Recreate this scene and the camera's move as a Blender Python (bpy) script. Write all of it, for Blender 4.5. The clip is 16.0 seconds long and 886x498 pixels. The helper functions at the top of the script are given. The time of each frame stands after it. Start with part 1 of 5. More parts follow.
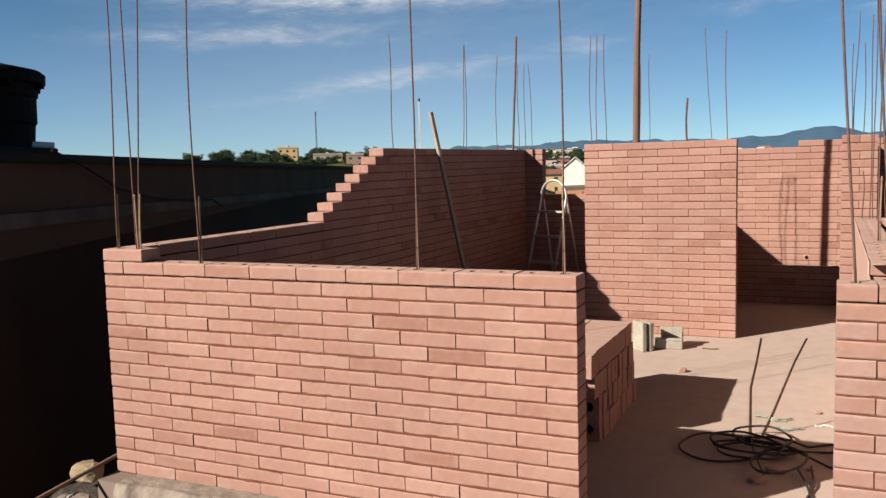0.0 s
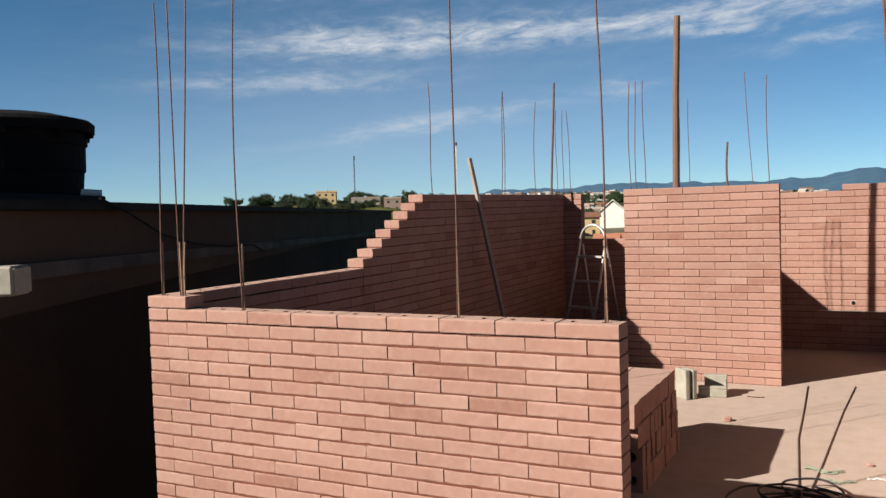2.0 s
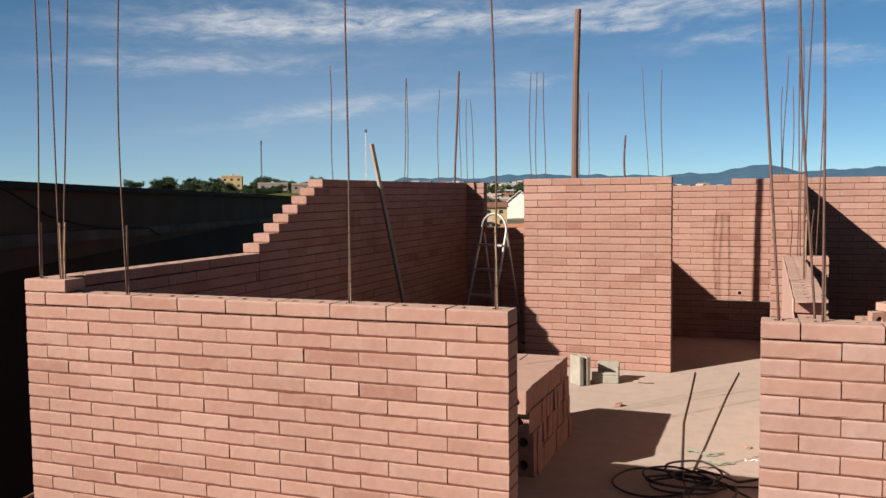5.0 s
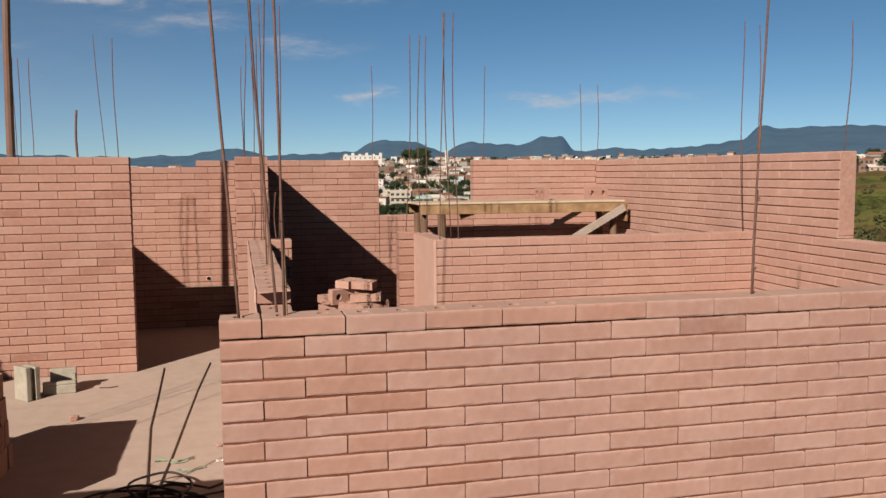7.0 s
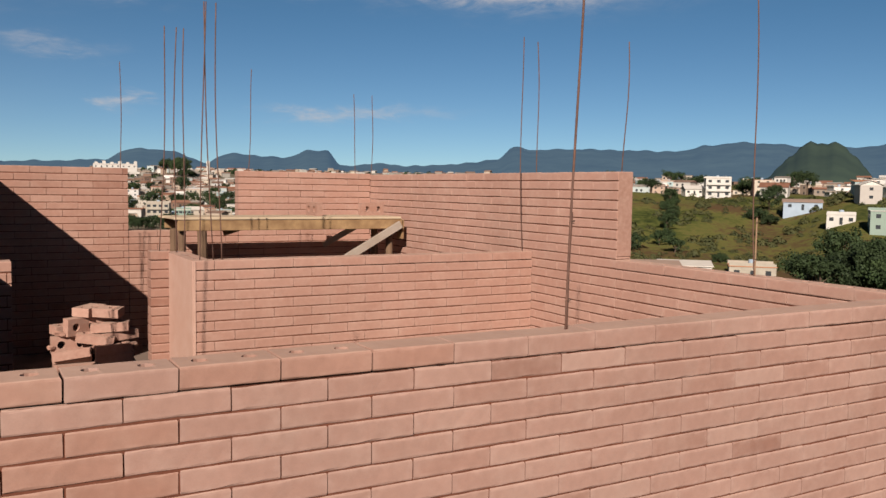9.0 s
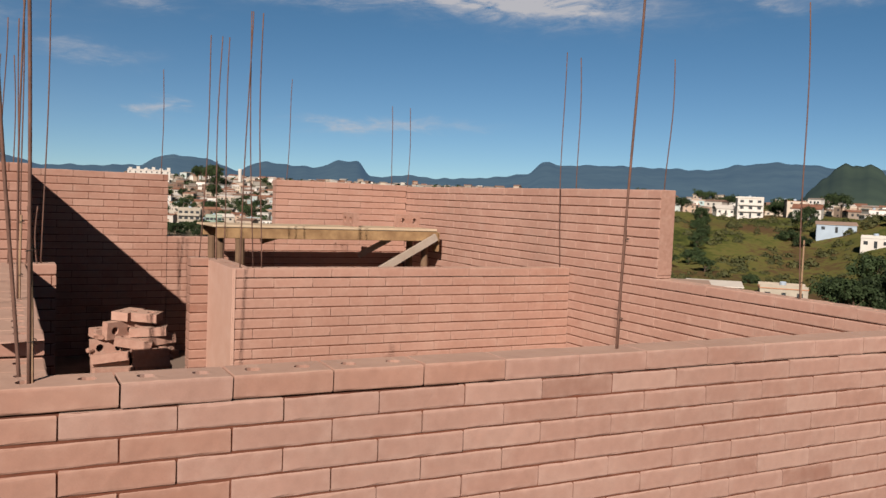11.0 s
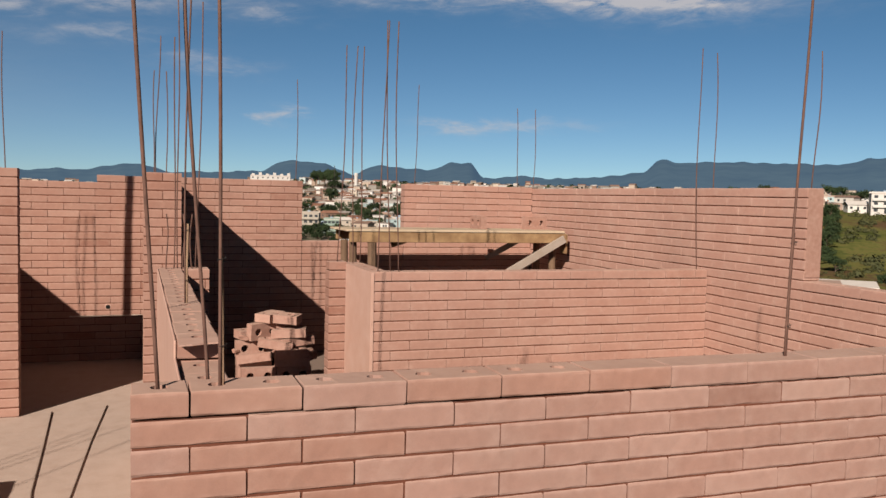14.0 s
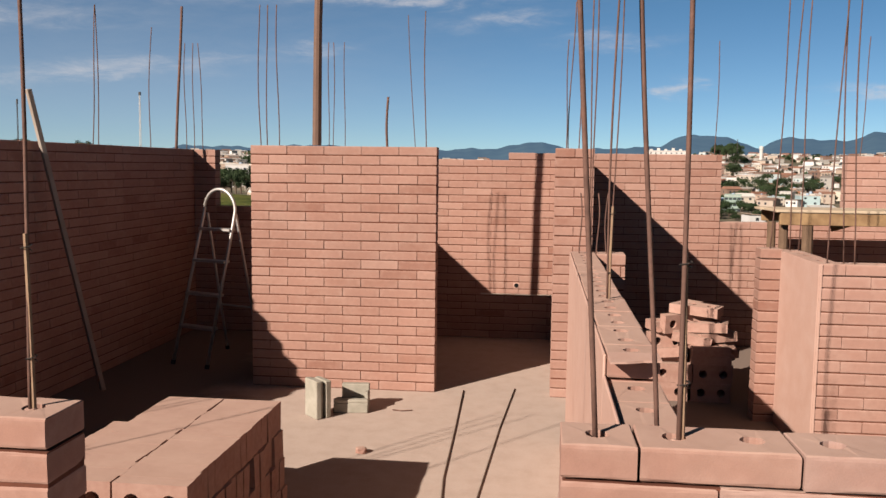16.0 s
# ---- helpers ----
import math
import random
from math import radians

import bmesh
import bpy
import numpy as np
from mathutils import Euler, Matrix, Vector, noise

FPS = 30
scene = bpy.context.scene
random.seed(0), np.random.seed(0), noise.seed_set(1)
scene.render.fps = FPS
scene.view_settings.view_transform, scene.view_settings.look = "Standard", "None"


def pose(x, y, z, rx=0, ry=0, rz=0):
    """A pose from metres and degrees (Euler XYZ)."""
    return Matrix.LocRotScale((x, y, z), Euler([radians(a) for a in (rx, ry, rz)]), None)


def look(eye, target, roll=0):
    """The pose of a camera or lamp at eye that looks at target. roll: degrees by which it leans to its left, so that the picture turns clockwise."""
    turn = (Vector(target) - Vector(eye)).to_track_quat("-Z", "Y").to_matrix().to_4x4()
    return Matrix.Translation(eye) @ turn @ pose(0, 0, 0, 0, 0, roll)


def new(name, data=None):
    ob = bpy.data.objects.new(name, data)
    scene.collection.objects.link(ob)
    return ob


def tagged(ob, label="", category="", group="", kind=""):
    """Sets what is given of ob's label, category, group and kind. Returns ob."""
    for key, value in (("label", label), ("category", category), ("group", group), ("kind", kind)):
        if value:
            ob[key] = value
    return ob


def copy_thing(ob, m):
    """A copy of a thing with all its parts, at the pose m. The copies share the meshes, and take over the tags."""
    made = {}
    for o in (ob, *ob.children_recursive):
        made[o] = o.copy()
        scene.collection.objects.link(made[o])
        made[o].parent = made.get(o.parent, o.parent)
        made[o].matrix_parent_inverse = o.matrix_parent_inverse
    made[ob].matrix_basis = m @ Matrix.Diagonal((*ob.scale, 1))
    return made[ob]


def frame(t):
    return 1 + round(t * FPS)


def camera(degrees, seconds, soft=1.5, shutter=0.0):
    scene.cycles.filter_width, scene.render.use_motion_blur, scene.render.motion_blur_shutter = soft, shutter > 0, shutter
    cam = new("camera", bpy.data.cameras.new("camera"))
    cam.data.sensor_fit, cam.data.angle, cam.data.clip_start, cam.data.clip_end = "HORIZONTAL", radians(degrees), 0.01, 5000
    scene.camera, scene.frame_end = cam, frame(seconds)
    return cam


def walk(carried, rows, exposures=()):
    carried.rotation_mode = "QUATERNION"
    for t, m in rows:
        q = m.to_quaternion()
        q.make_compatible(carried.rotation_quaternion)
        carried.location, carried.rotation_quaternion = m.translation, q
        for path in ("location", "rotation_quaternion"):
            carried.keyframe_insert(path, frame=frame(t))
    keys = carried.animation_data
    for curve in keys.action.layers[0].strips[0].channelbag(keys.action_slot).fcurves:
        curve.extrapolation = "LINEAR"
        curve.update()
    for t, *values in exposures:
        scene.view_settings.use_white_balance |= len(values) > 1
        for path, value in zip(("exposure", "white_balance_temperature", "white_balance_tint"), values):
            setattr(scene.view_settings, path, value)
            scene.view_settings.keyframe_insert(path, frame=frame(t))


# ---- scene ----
cam = camera(55.3, 16.0, soft=1.5)
PATH = [
    (0, (-0.093, 0.062, 1.489), (-0.927, 1.87, 1.289), -1.6),
    (0.5, (-0.102, 0.064, 1.489), (-0.934, 1.871, 1.287), -1.0),
    (1, (-0.119, 0.053, 1.495), (-1.014, 1.831, 1.299), -0.3),
    (1.5, (-0.103, 0.05, 1.513), (-0.993, 1.836, 1.386), -1.1),
    (2, (-0.105, 0.054, 1.51), (-1.018, 1.831, 1.414), -1.8),
    (2.5, (-0.098, 0.055, 1.514), (-0.987, 1.846, 1.453), -0.7),
    (3, (-0.095, 0.068, 1.508), (-0.969, 1.866, 1.448), -1.2),
    (3.2, (-0.087, 0.07, 1.512), (-0.94, 1.878, 1.458), -0.8),
    (5.3, (-0.042, 0.121, 1.495), (-0.684, 2.01, 1.354), -0.5),
    (5.5, (-0.011, 0.153, 1.504), (-0.542, 2.076, 1.362), -0.3),
    (6, (0.063, 0.268, 1.483), (-0.164, 2.245, 1.287), 0.1),
    (6.5, (0.031, 0.386, 1.499), (0.164, 2.376, 1.352), 1.3),
    (7, (-0.007, 0.558, 1.491), (0.46, 2.494, 1.311), -0.4),
    (7.5, (0.031, 0.728, 1.468), (0.687, 2.61, 1.302), 0.1),
    (8, (0.132, 0.954, 1.492), (1.003, 2.751, 1.378), -0.1),
    (8.2, (0.138, 0.995, 1.49), (1.108, 2.736, 1.33), 0.1),
    (10.5, (0.076, 1.14, 1.496), (1.019, 2.9, 1.385), 2.3),
    (11, (0.069, 1.139, 1.492), (0.991, 2.91, 1.376), 2.3),
    (11.5, (0.068, 1.124, 1.502), (0.989, 2.898, 1.434), 1.7),
    (12, (0.041, 1.117, 1.498), (0.901, 2.921, 1.423), 2.3),
    (12.5, (0.039, 1.119, 1.498), (0.914, 2.914, 1.397), 2.8),
    (13, (0.017, 1.111, 1.503), (0.822, 2.939, 1.411), 2.5),
    (13.5, (-0.028, 1.122, 1.505), (0.597, 3.019, 1.403), 2.1),
    (14, (-0.057, 1.185, 1.501), (0.62, 3.062, 1.379), 1.4),
    (14.5, (-0.1, 1.246, 1.501), (0.556, 3.133, 1.399), 2.4),
    (15, (-0.109, 1.394, 1.494), (0.249, 3.357, 1.358), 0.3),
    (15.5, (-0.079, 1.636, 1.509), (-0.023, 3.631, 1.386), 0.25),
    (16, (-0.115, 1.77, 1.5), (-0.342, 3.747, 1.305), 0.7),
]
EXPOSURES = [(0.0, 1.14, 6650, 12), (1.5, 1.13, 6500, 10.5), (3.0, 1.12, 6500, 10), (5.5, 0.99, 6700, 13), (7.0, 0.71, 7050, 16.5), (8.0, 0.65, 7050, 16.5), (11.0, 0.66, 7050, 16.5),
             (14.5, 0.65, 7050, 16.5), (15.0, 0.60, 7050, 16.5), (15.5, 0.70, 6950, 16), (16.0, 0.94, 6950, 16.5)]
walk(cam, [(t, look(eye, target, roll)) for t, eye, target, roll in PATH], EXPOSURES)

# ---- world, sun, exposure ----
SUN = Vector((1.14, 1.43, -1.0))          # the way the sunlight goes


def nodes_of(tree):
    """Short helpers to add and link nodes of one tree."""
    tree.nodes.clear()

    def add(kind, **settings):
        n = tree.nodes.new(kind)
        for key, value in settings.items():
            if key == "op":
                n.operation = value
            elif key == "blend":
                n.blend_type = value
            elif key == "data":
                n.data_type = value
        return n

    def link(a, b):
        tree.links.new(a, b)

    return add, link


def math_node(add, link, op, a, b=None, c=None, clamp=False):
    n = add("ShaderNodeMath", op=op)
    n.use_clamp = clamp
    for i, v in enumerate((a, b, c)):
        if v is None:
            continue
        if isinstance(v, (int, float)):
            n.inputs[i].default_value = v
        else:
            link(v, n.inputs[i])
    return n.outputs[0]


def make_world():
    world = bpy.data.worlds.new("sky")
    world.use_nodes = True
    scene.world = world
    add, link = nodes_of(world.node_tree)
    sky = add("ShaderNodeTexSky")
    sky.sky_type = "NISHITA"
    sky.sun_disc = False
    sky.sun_elevation = radians(28.7)
    sky.sun_rotation = radians(218.6)
    sky.altitude = 300
    sky.air_density = 0.5
    sky.dust_density = 0.05
    sky.ozone_density = 1.0
    coord = add("ShaderNodeTexCoord")
    sep = add("ShaderNodeSeparateXYZ")
    link(coord.outputs["Generated"], sep.inputs[0])
    x, y, z = sep.outputs
    M = lambda op, a, b=None, c=None, clamp=False: math_node(add, link, op, a, b, c, clamp)
    az = M("MULTIPLY", M("ARCTAN2", x, y), 57.2958)
    el = M("MULTIPLY", M("ARCSINE", z), 57.2958)

    def streaks(along, across, slant, scale, rough, seed):
        """Noise drawn out along the horizon."""
        comb = add("ShaderNodeCombineXYZ")
        link(M("MULTIPLY", az, along), comb.inputs[0])
        link(M("ADD", M("MULTIPLY", el, across), M("MULTIPLY", az, slant)), comb.inputs[1])
        comb.inputs[2].default_value = seed
        n = add("ShaderNodeTexNoise")
        n.inputs["Scale"].default_value = scale
        n.inputs["Detail"].default_value = 9.0
        n.inputs["Roughness"].default_value = rough
        n.inputs["Distortion"].default_value = 0.5
        link(comb.outputs[0], n.inputs["Vector"])
        return n.outputs["Fac"]

    fine = streaks(0.16, 0.62, -0.05, 2.2, 0.68, 0.0)
    wide = M("ADD", az, M("MULTIPLY", M("SUBTRACT", streaks(0.12, 0.5, 0.0, 2.0, 0.6, 4.0), 0.5), 9.0))
    tall = M("ADD", el, M("MULTIPLY", M("SUBTRACT", streaks(0.10, 0.35, 0.02, 2.4, 0.62, 8.0), 0.5), 2.6))

    def patch(a, e, wa, we, slant=0.0):
        da = M("DIVIDE", M("SUBTRACT", wide, a), wa)
        de = M("DIVIDE", M("SUBTRACT", M("SUBTRACT", tall, e), M("MULTIPLY", M("SUBTRACT", az, a), slant)), we)
        return M("EXPONENT", M("MULTIPLY", M("ADD", M("MULTIPLY", da, da), M("MULTIPLY", de, de)), -1.0))

    total = None
    # wisps of cirrus: azimuth, elevation, half widths, slant, strength
    for a, e, wa, we, slant, s in ((-31, 11.2, 9, 0.9, 0.03, 1.25), (-16, 11.5, 9, 0.75, 0.01, 1.0), (-4, 12.0, 9, 0.8, 0.0, 0.9), (-9, 10.8, 4, 0.35, 0.03, 0.75), (-37, 8.6, 7, 0.6, 0.03, 0.75),
                                   (-28, 5.6, 8, 0.5, 0.14, 0.62), (-14.4, 7.5, 1.6, 0.4, 0.0, 0.6), (-3, 9.6, 3.5, 0.45, 0.06, 0.6), (-34, 15.5, 10, 1.2, 0.04, 0.9), (-10, 16.0, 10, 1.2, 0.0, 0.9),
                                   (32, 13.1, 7.0, 1.05, -0.05, 2.3), (20, 13.5, 8, 0.8, 0.02, 1.3), (20.5, 4.7, 2.0, 0.40, 0.0, 1.25), (25, 5.0, 3.5, 0.30, 0.0, 0.8), (8.6, 5.1, 1.1, 0.38, 0.0, 1.1),
                                   (4.5, 8.2, 3.0, 0.4, -0.05, 0.55), (8, 11.6, 1.8, 0.5, 0.0, 0.6), (46, 13.8, 2.2, 0.6, -0.35, 1.3), (52, 13.8, 3.0, 0.8, 0.0, 1.4)):
        mask = M("MULTIPLY", patch(a, e, wa, we, slant), s)
        total = mask if total is None else M("ADD", total, mask)
    amount = M("MULTIPLY", M("MULTIPLY", total, M("MULTIPLY", M("SUBTRACT", fine, 0.30), 2.9, clamp=True)), 0.80, clamp=True)
    veil = M("MULTIPLY", patch(-24, 12, 20, 6), M("MULTIPLY", fine, 0.20))
    haze = M("MULTIPLY", patch(-30, 4, 24, 5), 0.20)
    amount = M("ADD", M("ADD", amount, veil), haze, clamp=True)
    clear = add("ShaderNodeVectorMath", op="MULTIPLY")     # clean, dry air: deeper blue
    link(sky.outputs[0], clear.inputs[0])
    hue = add("ShaderNodeMix", data="RGBA")
    link(M("SUBTRACT", 1.0, M("DIVIDE", el, 13.0), clamp=True), hue.inputs[0])
    hue.inputs[6].default_value = (0.53, 1.01, 1.12, 1)
    hue.inputs[7].default_value = (0.74, 0.97, 1.03, 1)
    deep = M("SUBTRACT", 0.82, M("MULTIPLY", M("DIVIDE", M("SUBTRACT", el, 14.0), 28.0, clamp=True), 0.72))     # darker overhead, out of view, dimmed to deepen the shade below
    shade = add("ShaderNodeVectorMath", op="SCALE")
    link(hue.outputs[2], shade.inputs[0])
    link(deep, shade.inputs["Scale"])
    link(shade.outputs[0], clear.inputs[1])
    mix = add("ShaderNodeMix", data="RGBA")
    link(M("MULTIPLY", amount, 0.85), mix.inputs[0])
    link(clear.outputs[0], mix.inputs[6])
    mix.inputs[7].default_value = (6.4, 6.7, 7.1, 1)
    back = add("ShaderNodeBackground")
    back.inputs["Strength"].default_value = 0.05
    link(mix.outputs[2], back.inputs["Color"])
    out = add("ShaderNodeOutputWorld")
    link(back.outputs[0], out.inputs[0])


make_world()
lamp = bpy.data.lights.new("sun", "SUN")
lamp.energy, lamp.angle, lamp.color = 5.0, radians(0.53), (1.0, 0.93, 0.84)
sun = new("sun", lamp)
sun.matrix_world = look((0, 0, 30), Vector((0, 0, 30)) + SUN)


# ---- materials ----
def material(name, base, rough=0.85, var=0.15, scale=8.0, fine=120.0, bump=0.2, bump_dist=0.002, metal=0.0, tint=None, per_object=0.0, coat=None, island=False):
    """A surface with two scales of variation, fine relief and, if asked, a shade of its own for each object.
    tint: a second colour for the stains; coat: the colour of dust on the faces that look up."""
    m = bpy.data.materials.new(name)
    m.use_nodes = True
    add, link = nodes_of(m.node_tree)
    M = lambda op, a, b=None, c=None, clamp=False: math_node(add, link, op, a, b, c, clamp)
    geo = add("ShaderNodeNewGeometry")
    place = geo.outputs["Position"]
    big = add("ShaderNodeTexNoise")
    big.inputs["Scale"].default_value = scale
    big.inputs["Detail"].default_value = 6
    big.inputs["Roughness"].default_value = 0.6
    link(place, big.inputs["Vector"])
    small = add("ShaderNodeTexNoise")
    small.inputs["Scale"].default_value = fine
    small.inputs["Detail"].default_value = 4
    link(place, small.inputs["Vector"])
    mix = add("ShaderNodeMix", data="RGBA")
    tone = M("ADD", M("MULTIPLY", M("SUBTRACT", big.outputs["Fac"], 0.5), 2.2), 0.5, clamp=True)
    link(tone, mix.inputs[0])
    second = tint or [c * (1 - 2 * var) for c in base]
    mix.inputs[6].default_value = (*base, 1)
    mix.inputs[7].default_value = (*second, 1)
    colour = mix.outputs[2]
    bright = M("ADD", 1 - var / 2, M("MULTIPLY", small.outputs["Fac"], var))
    if per_object:
        rnd = geo.outputs["Random Per Island"] if island else add("ShaderNodeObjectInfo").outputs["Random"]
        bright = M("MULTIPLY", bright, M("ADD", 1 - per_object, M("MULTIPLY", rnd, 2 * per_object)))
    scaled = add("ShaderNodeVectorMath", op="SCALE")
    link(colour, scaled.inputs[0])
    link(bright, scaled.inputs["Scale"])
    colour = scaled.outputs[0]
    if coat:
        up = add("ShaderNodeSeparateXYZ")
        link(geo.outputs["Normal"], up.inputs[0])
        dust = add("ShaderNodeMix", data="RGBA")
        link(M("MULTIPLY", M("MULTIPLY", up.outputs[2], 0.9, clamp=True), M("ADD", 0.35, big.outputs["Fac"], clamp=True)), dust.inputs[0])
        link(colour, dust.inputs[6])
        dust.inputs[7].default_value = (*coat, 1)
        colour = dust.outputs[2]
    bsdf = add("ShaderNodeBsdfPrincipled")
    link(colour, bsdf.inputs["Base Color"])
    bsdf.inputs["Metallic"].default_value = metal
    bsdf.inputs["Specular IOR Level"].default_value = 0.25
    link(M("ADD", rough - 0.08, M("MULTIPLY", big.outputs["Fac"], 0.16), clamp=True), bsdf.inputs["Roughness"])
    if bump:
        b = add("ShaderNodeBump")
        b.inputs["Strength"].default_value = bump
        b.inputs["Distance"].default_value = bump_dist
        link(small.outputs["Fac"], b.inputs["Height"])
        link(b.outputs[0], bsdf.inputs["Normal"])
    out = add("ShaderNodeOutputMaterial")
    link(bsdf.outputs[0], out.inputs[0])
    return m


def brick_material(name, tone=(1.0, 1.0, 1.0), spread=1.0):
    """Pressed soil-cement: salmon, each brick a little redder or paler, pale scuffs, sandy grain; rims and tops painted
    brighter. tone and spread: what sets a batch apart, or brightens a wall as stronger sun would.
    """
    m = bpy.data.materials.new(name)
    m.use_nodes = True
    add, link = nodes_of(m.node_tree)
    M = lambda op, a, b=None, c=None, clamp=False: math_node(add, link, op, a, b, c, clamp)
    geo = add("ShaderNodeNewGeometry")
    info = add("ShaderNodeObjectInfo")
    ramp = add("ShaderNodeValToRGB")
    ramp.color_ramp.elements[0].color = (0.212, 0.106, 0.078, 1)
    ramp.color_ramp.elements[1].color = (0.297, 0.176, 0.137, 1)
    for at, c in ((0.08, (0.250, 0.135, 0.102, 1)), (0.30, (0.262, 0.145, 0.111, 1)), (0.86, (0.271, 0.153, 0.118, 1))):
        ramp.color_ramp.elements.new(at).color = c
    link(M("ADD", M("MULTIPLY", info.outputs["Random"], spread), 0.5 - 0.5 * spread), ramp.inputs[0])
    big = add("ShaderNodeTexNoise")
    big.inputs["Scale"].default_value = 5.5
    big.inputs["Detail"].default_value = 7
    big.inputs["Roughness"].default_value = 0.65
    link(geo.outputs["Position"], big.inputs["Vector"])
    mid = add("ShaderNodeTexNoise")
    mid.inputs["Scale"].default_value = 38
    mid.inputs["Detail"].default_value = 5
    link(geo.outputs["Position"], mid.inputs["Vector"])
    grain = add("ShaderNodeTexNoise")
    grain.inputs["Scale"].default_value = 420
    grain.inputs["Detail"].default_value = 2
    link(geo.outputs["Position"], grain.inputs["Vector"])
    pale = add("ShaderNodeMix", data="RGBA")
    link(M("MULTIPLY", M("SUBTRACT", big.outputs["Fac"], 0.47, clamp=True), 1.5, clamp=True), pale.inputs[0])
    link(ramp.outputs[0], pale.inputs[6])
    pale.inputs[7].default_value = (0.315, 0.210, 0.168, 1)
    local = add("ShaderNodeTexCoord")
    own = add("ShaderNodeSeparateXYZ")
    link(local.outputs["Object"], own.inputs[0])
    rim = M("MULTIPLY", M("SUBTRACT", M("DIVIDE", M("ABSOLUTE", own.outputs[2]), 0.028), 0.45, clamp=True), 1.6, clamp=True)
    ends = M("MULTIPLY", M("SUBTRACT", M("ABSOLUTE", own.outputs[0]), 0.095, clamp=True), 30.0, clamp=True)
    edge_light = M("MULTIPLY", M("MAXIMUM", rim, ends), M("MULTIPLY", M("SUBTRACT", mid.outputs["Fac"], 0.25, clamp=True), 1.5, clamp=True))
    edge_lit = add("ShaderNodeMix", data="RGBA")             # edges painted paler, for light caught on the rims
    link(M("MULTIPLY", edge_light, 0.55), edge_lit.inputs[0])
    link(pale.outputs[2], edge_lit.inputs[6])
    edge_lit.inputs[7].default_value = (0.347, 0.233, 0.191, 1)
    bright = M("ADD", 0.80, M("ADD", M("MULTIPLY", mid.outputs["Fac"], 0.22), M("MULTIPLY", grain.outputs["Fac"], 0.18)))
    stain = add("ShaderNodeTexNoise")                       # broad, faint stains over many bricks
    stain.inputs["Scale"].default_value = 1.7
    stain.inputs["Detail"].default_value = 4
    link(geo.outputs["Position"], stain.inputs["Vector"])
    bright = M("MULTIPLY", bright, M("ADD", 0.80, M("MULTIPLY", stain.outputs["Fac"], 0.40)))
    scaled = add("ShaderNodeVectorMath", op="SCALE")
    link(edge_lit.outputs[2], scaled.inputs[0])
    link(bright, scaled.inputs["Scale"])
    batch = add("ShaderNodeVectorMath", op="MULTIPLY")
    link(scaled.outputs[0], batch.inputs[0])
    batch.inputs[1].default_value = tone
    up = add("ShaderNodeSeparateXYZ")
    link(geo.outputs["True Normal"], up.inputs[0])
    dusty = add("ShaderNodeMix", data="RGBA")               # pale sand on the tops, which also paints in their sunlight
    link(M("MULTIPLY", M("MULTIPLY", M("SUBTRACT", up.outputs[2], 0.6, clamp=True), 2.4, clamp=True), M("ADD", 0.25, M("MULTIPLY", big.outputs["Fac"], 0.9), clamp=True)), dusty.inputs[0])
    link(batch.outputs[0], dusty.inputs[6])
    dusty.inputs[7].default_value = (0.41, 0.275, 0.218, 1)
    bsdf = add("ShaderNodeBsdfPrincipled")
    link(dusty.outputs[2], bsdf.inputs["Base Color"])
    bsdf.inputs["Roughness"].default_value = 0.93
    bsdf.inputs["Specular IOR Level"].default_value = 0.15
    b = add("ShaderNodeBump")
    b.inputs["Strength"].default_value = 0.28
    b.inputs["Distance"].default_value = 0.0025
    link(M("ADD", M("MULTIPLY", mid.outputs["Fac"], 0.8), M("MULTIPLY", grain.outputs["Fac"], 0.5)), b.inputs["Height"])
    link(b.outputs[0], bsdf.inputs["Normal"])
    out = add("ShaderNodeOutputMaterial")
    link(bsdf.outputs[0], out.inputs[0])
    return m


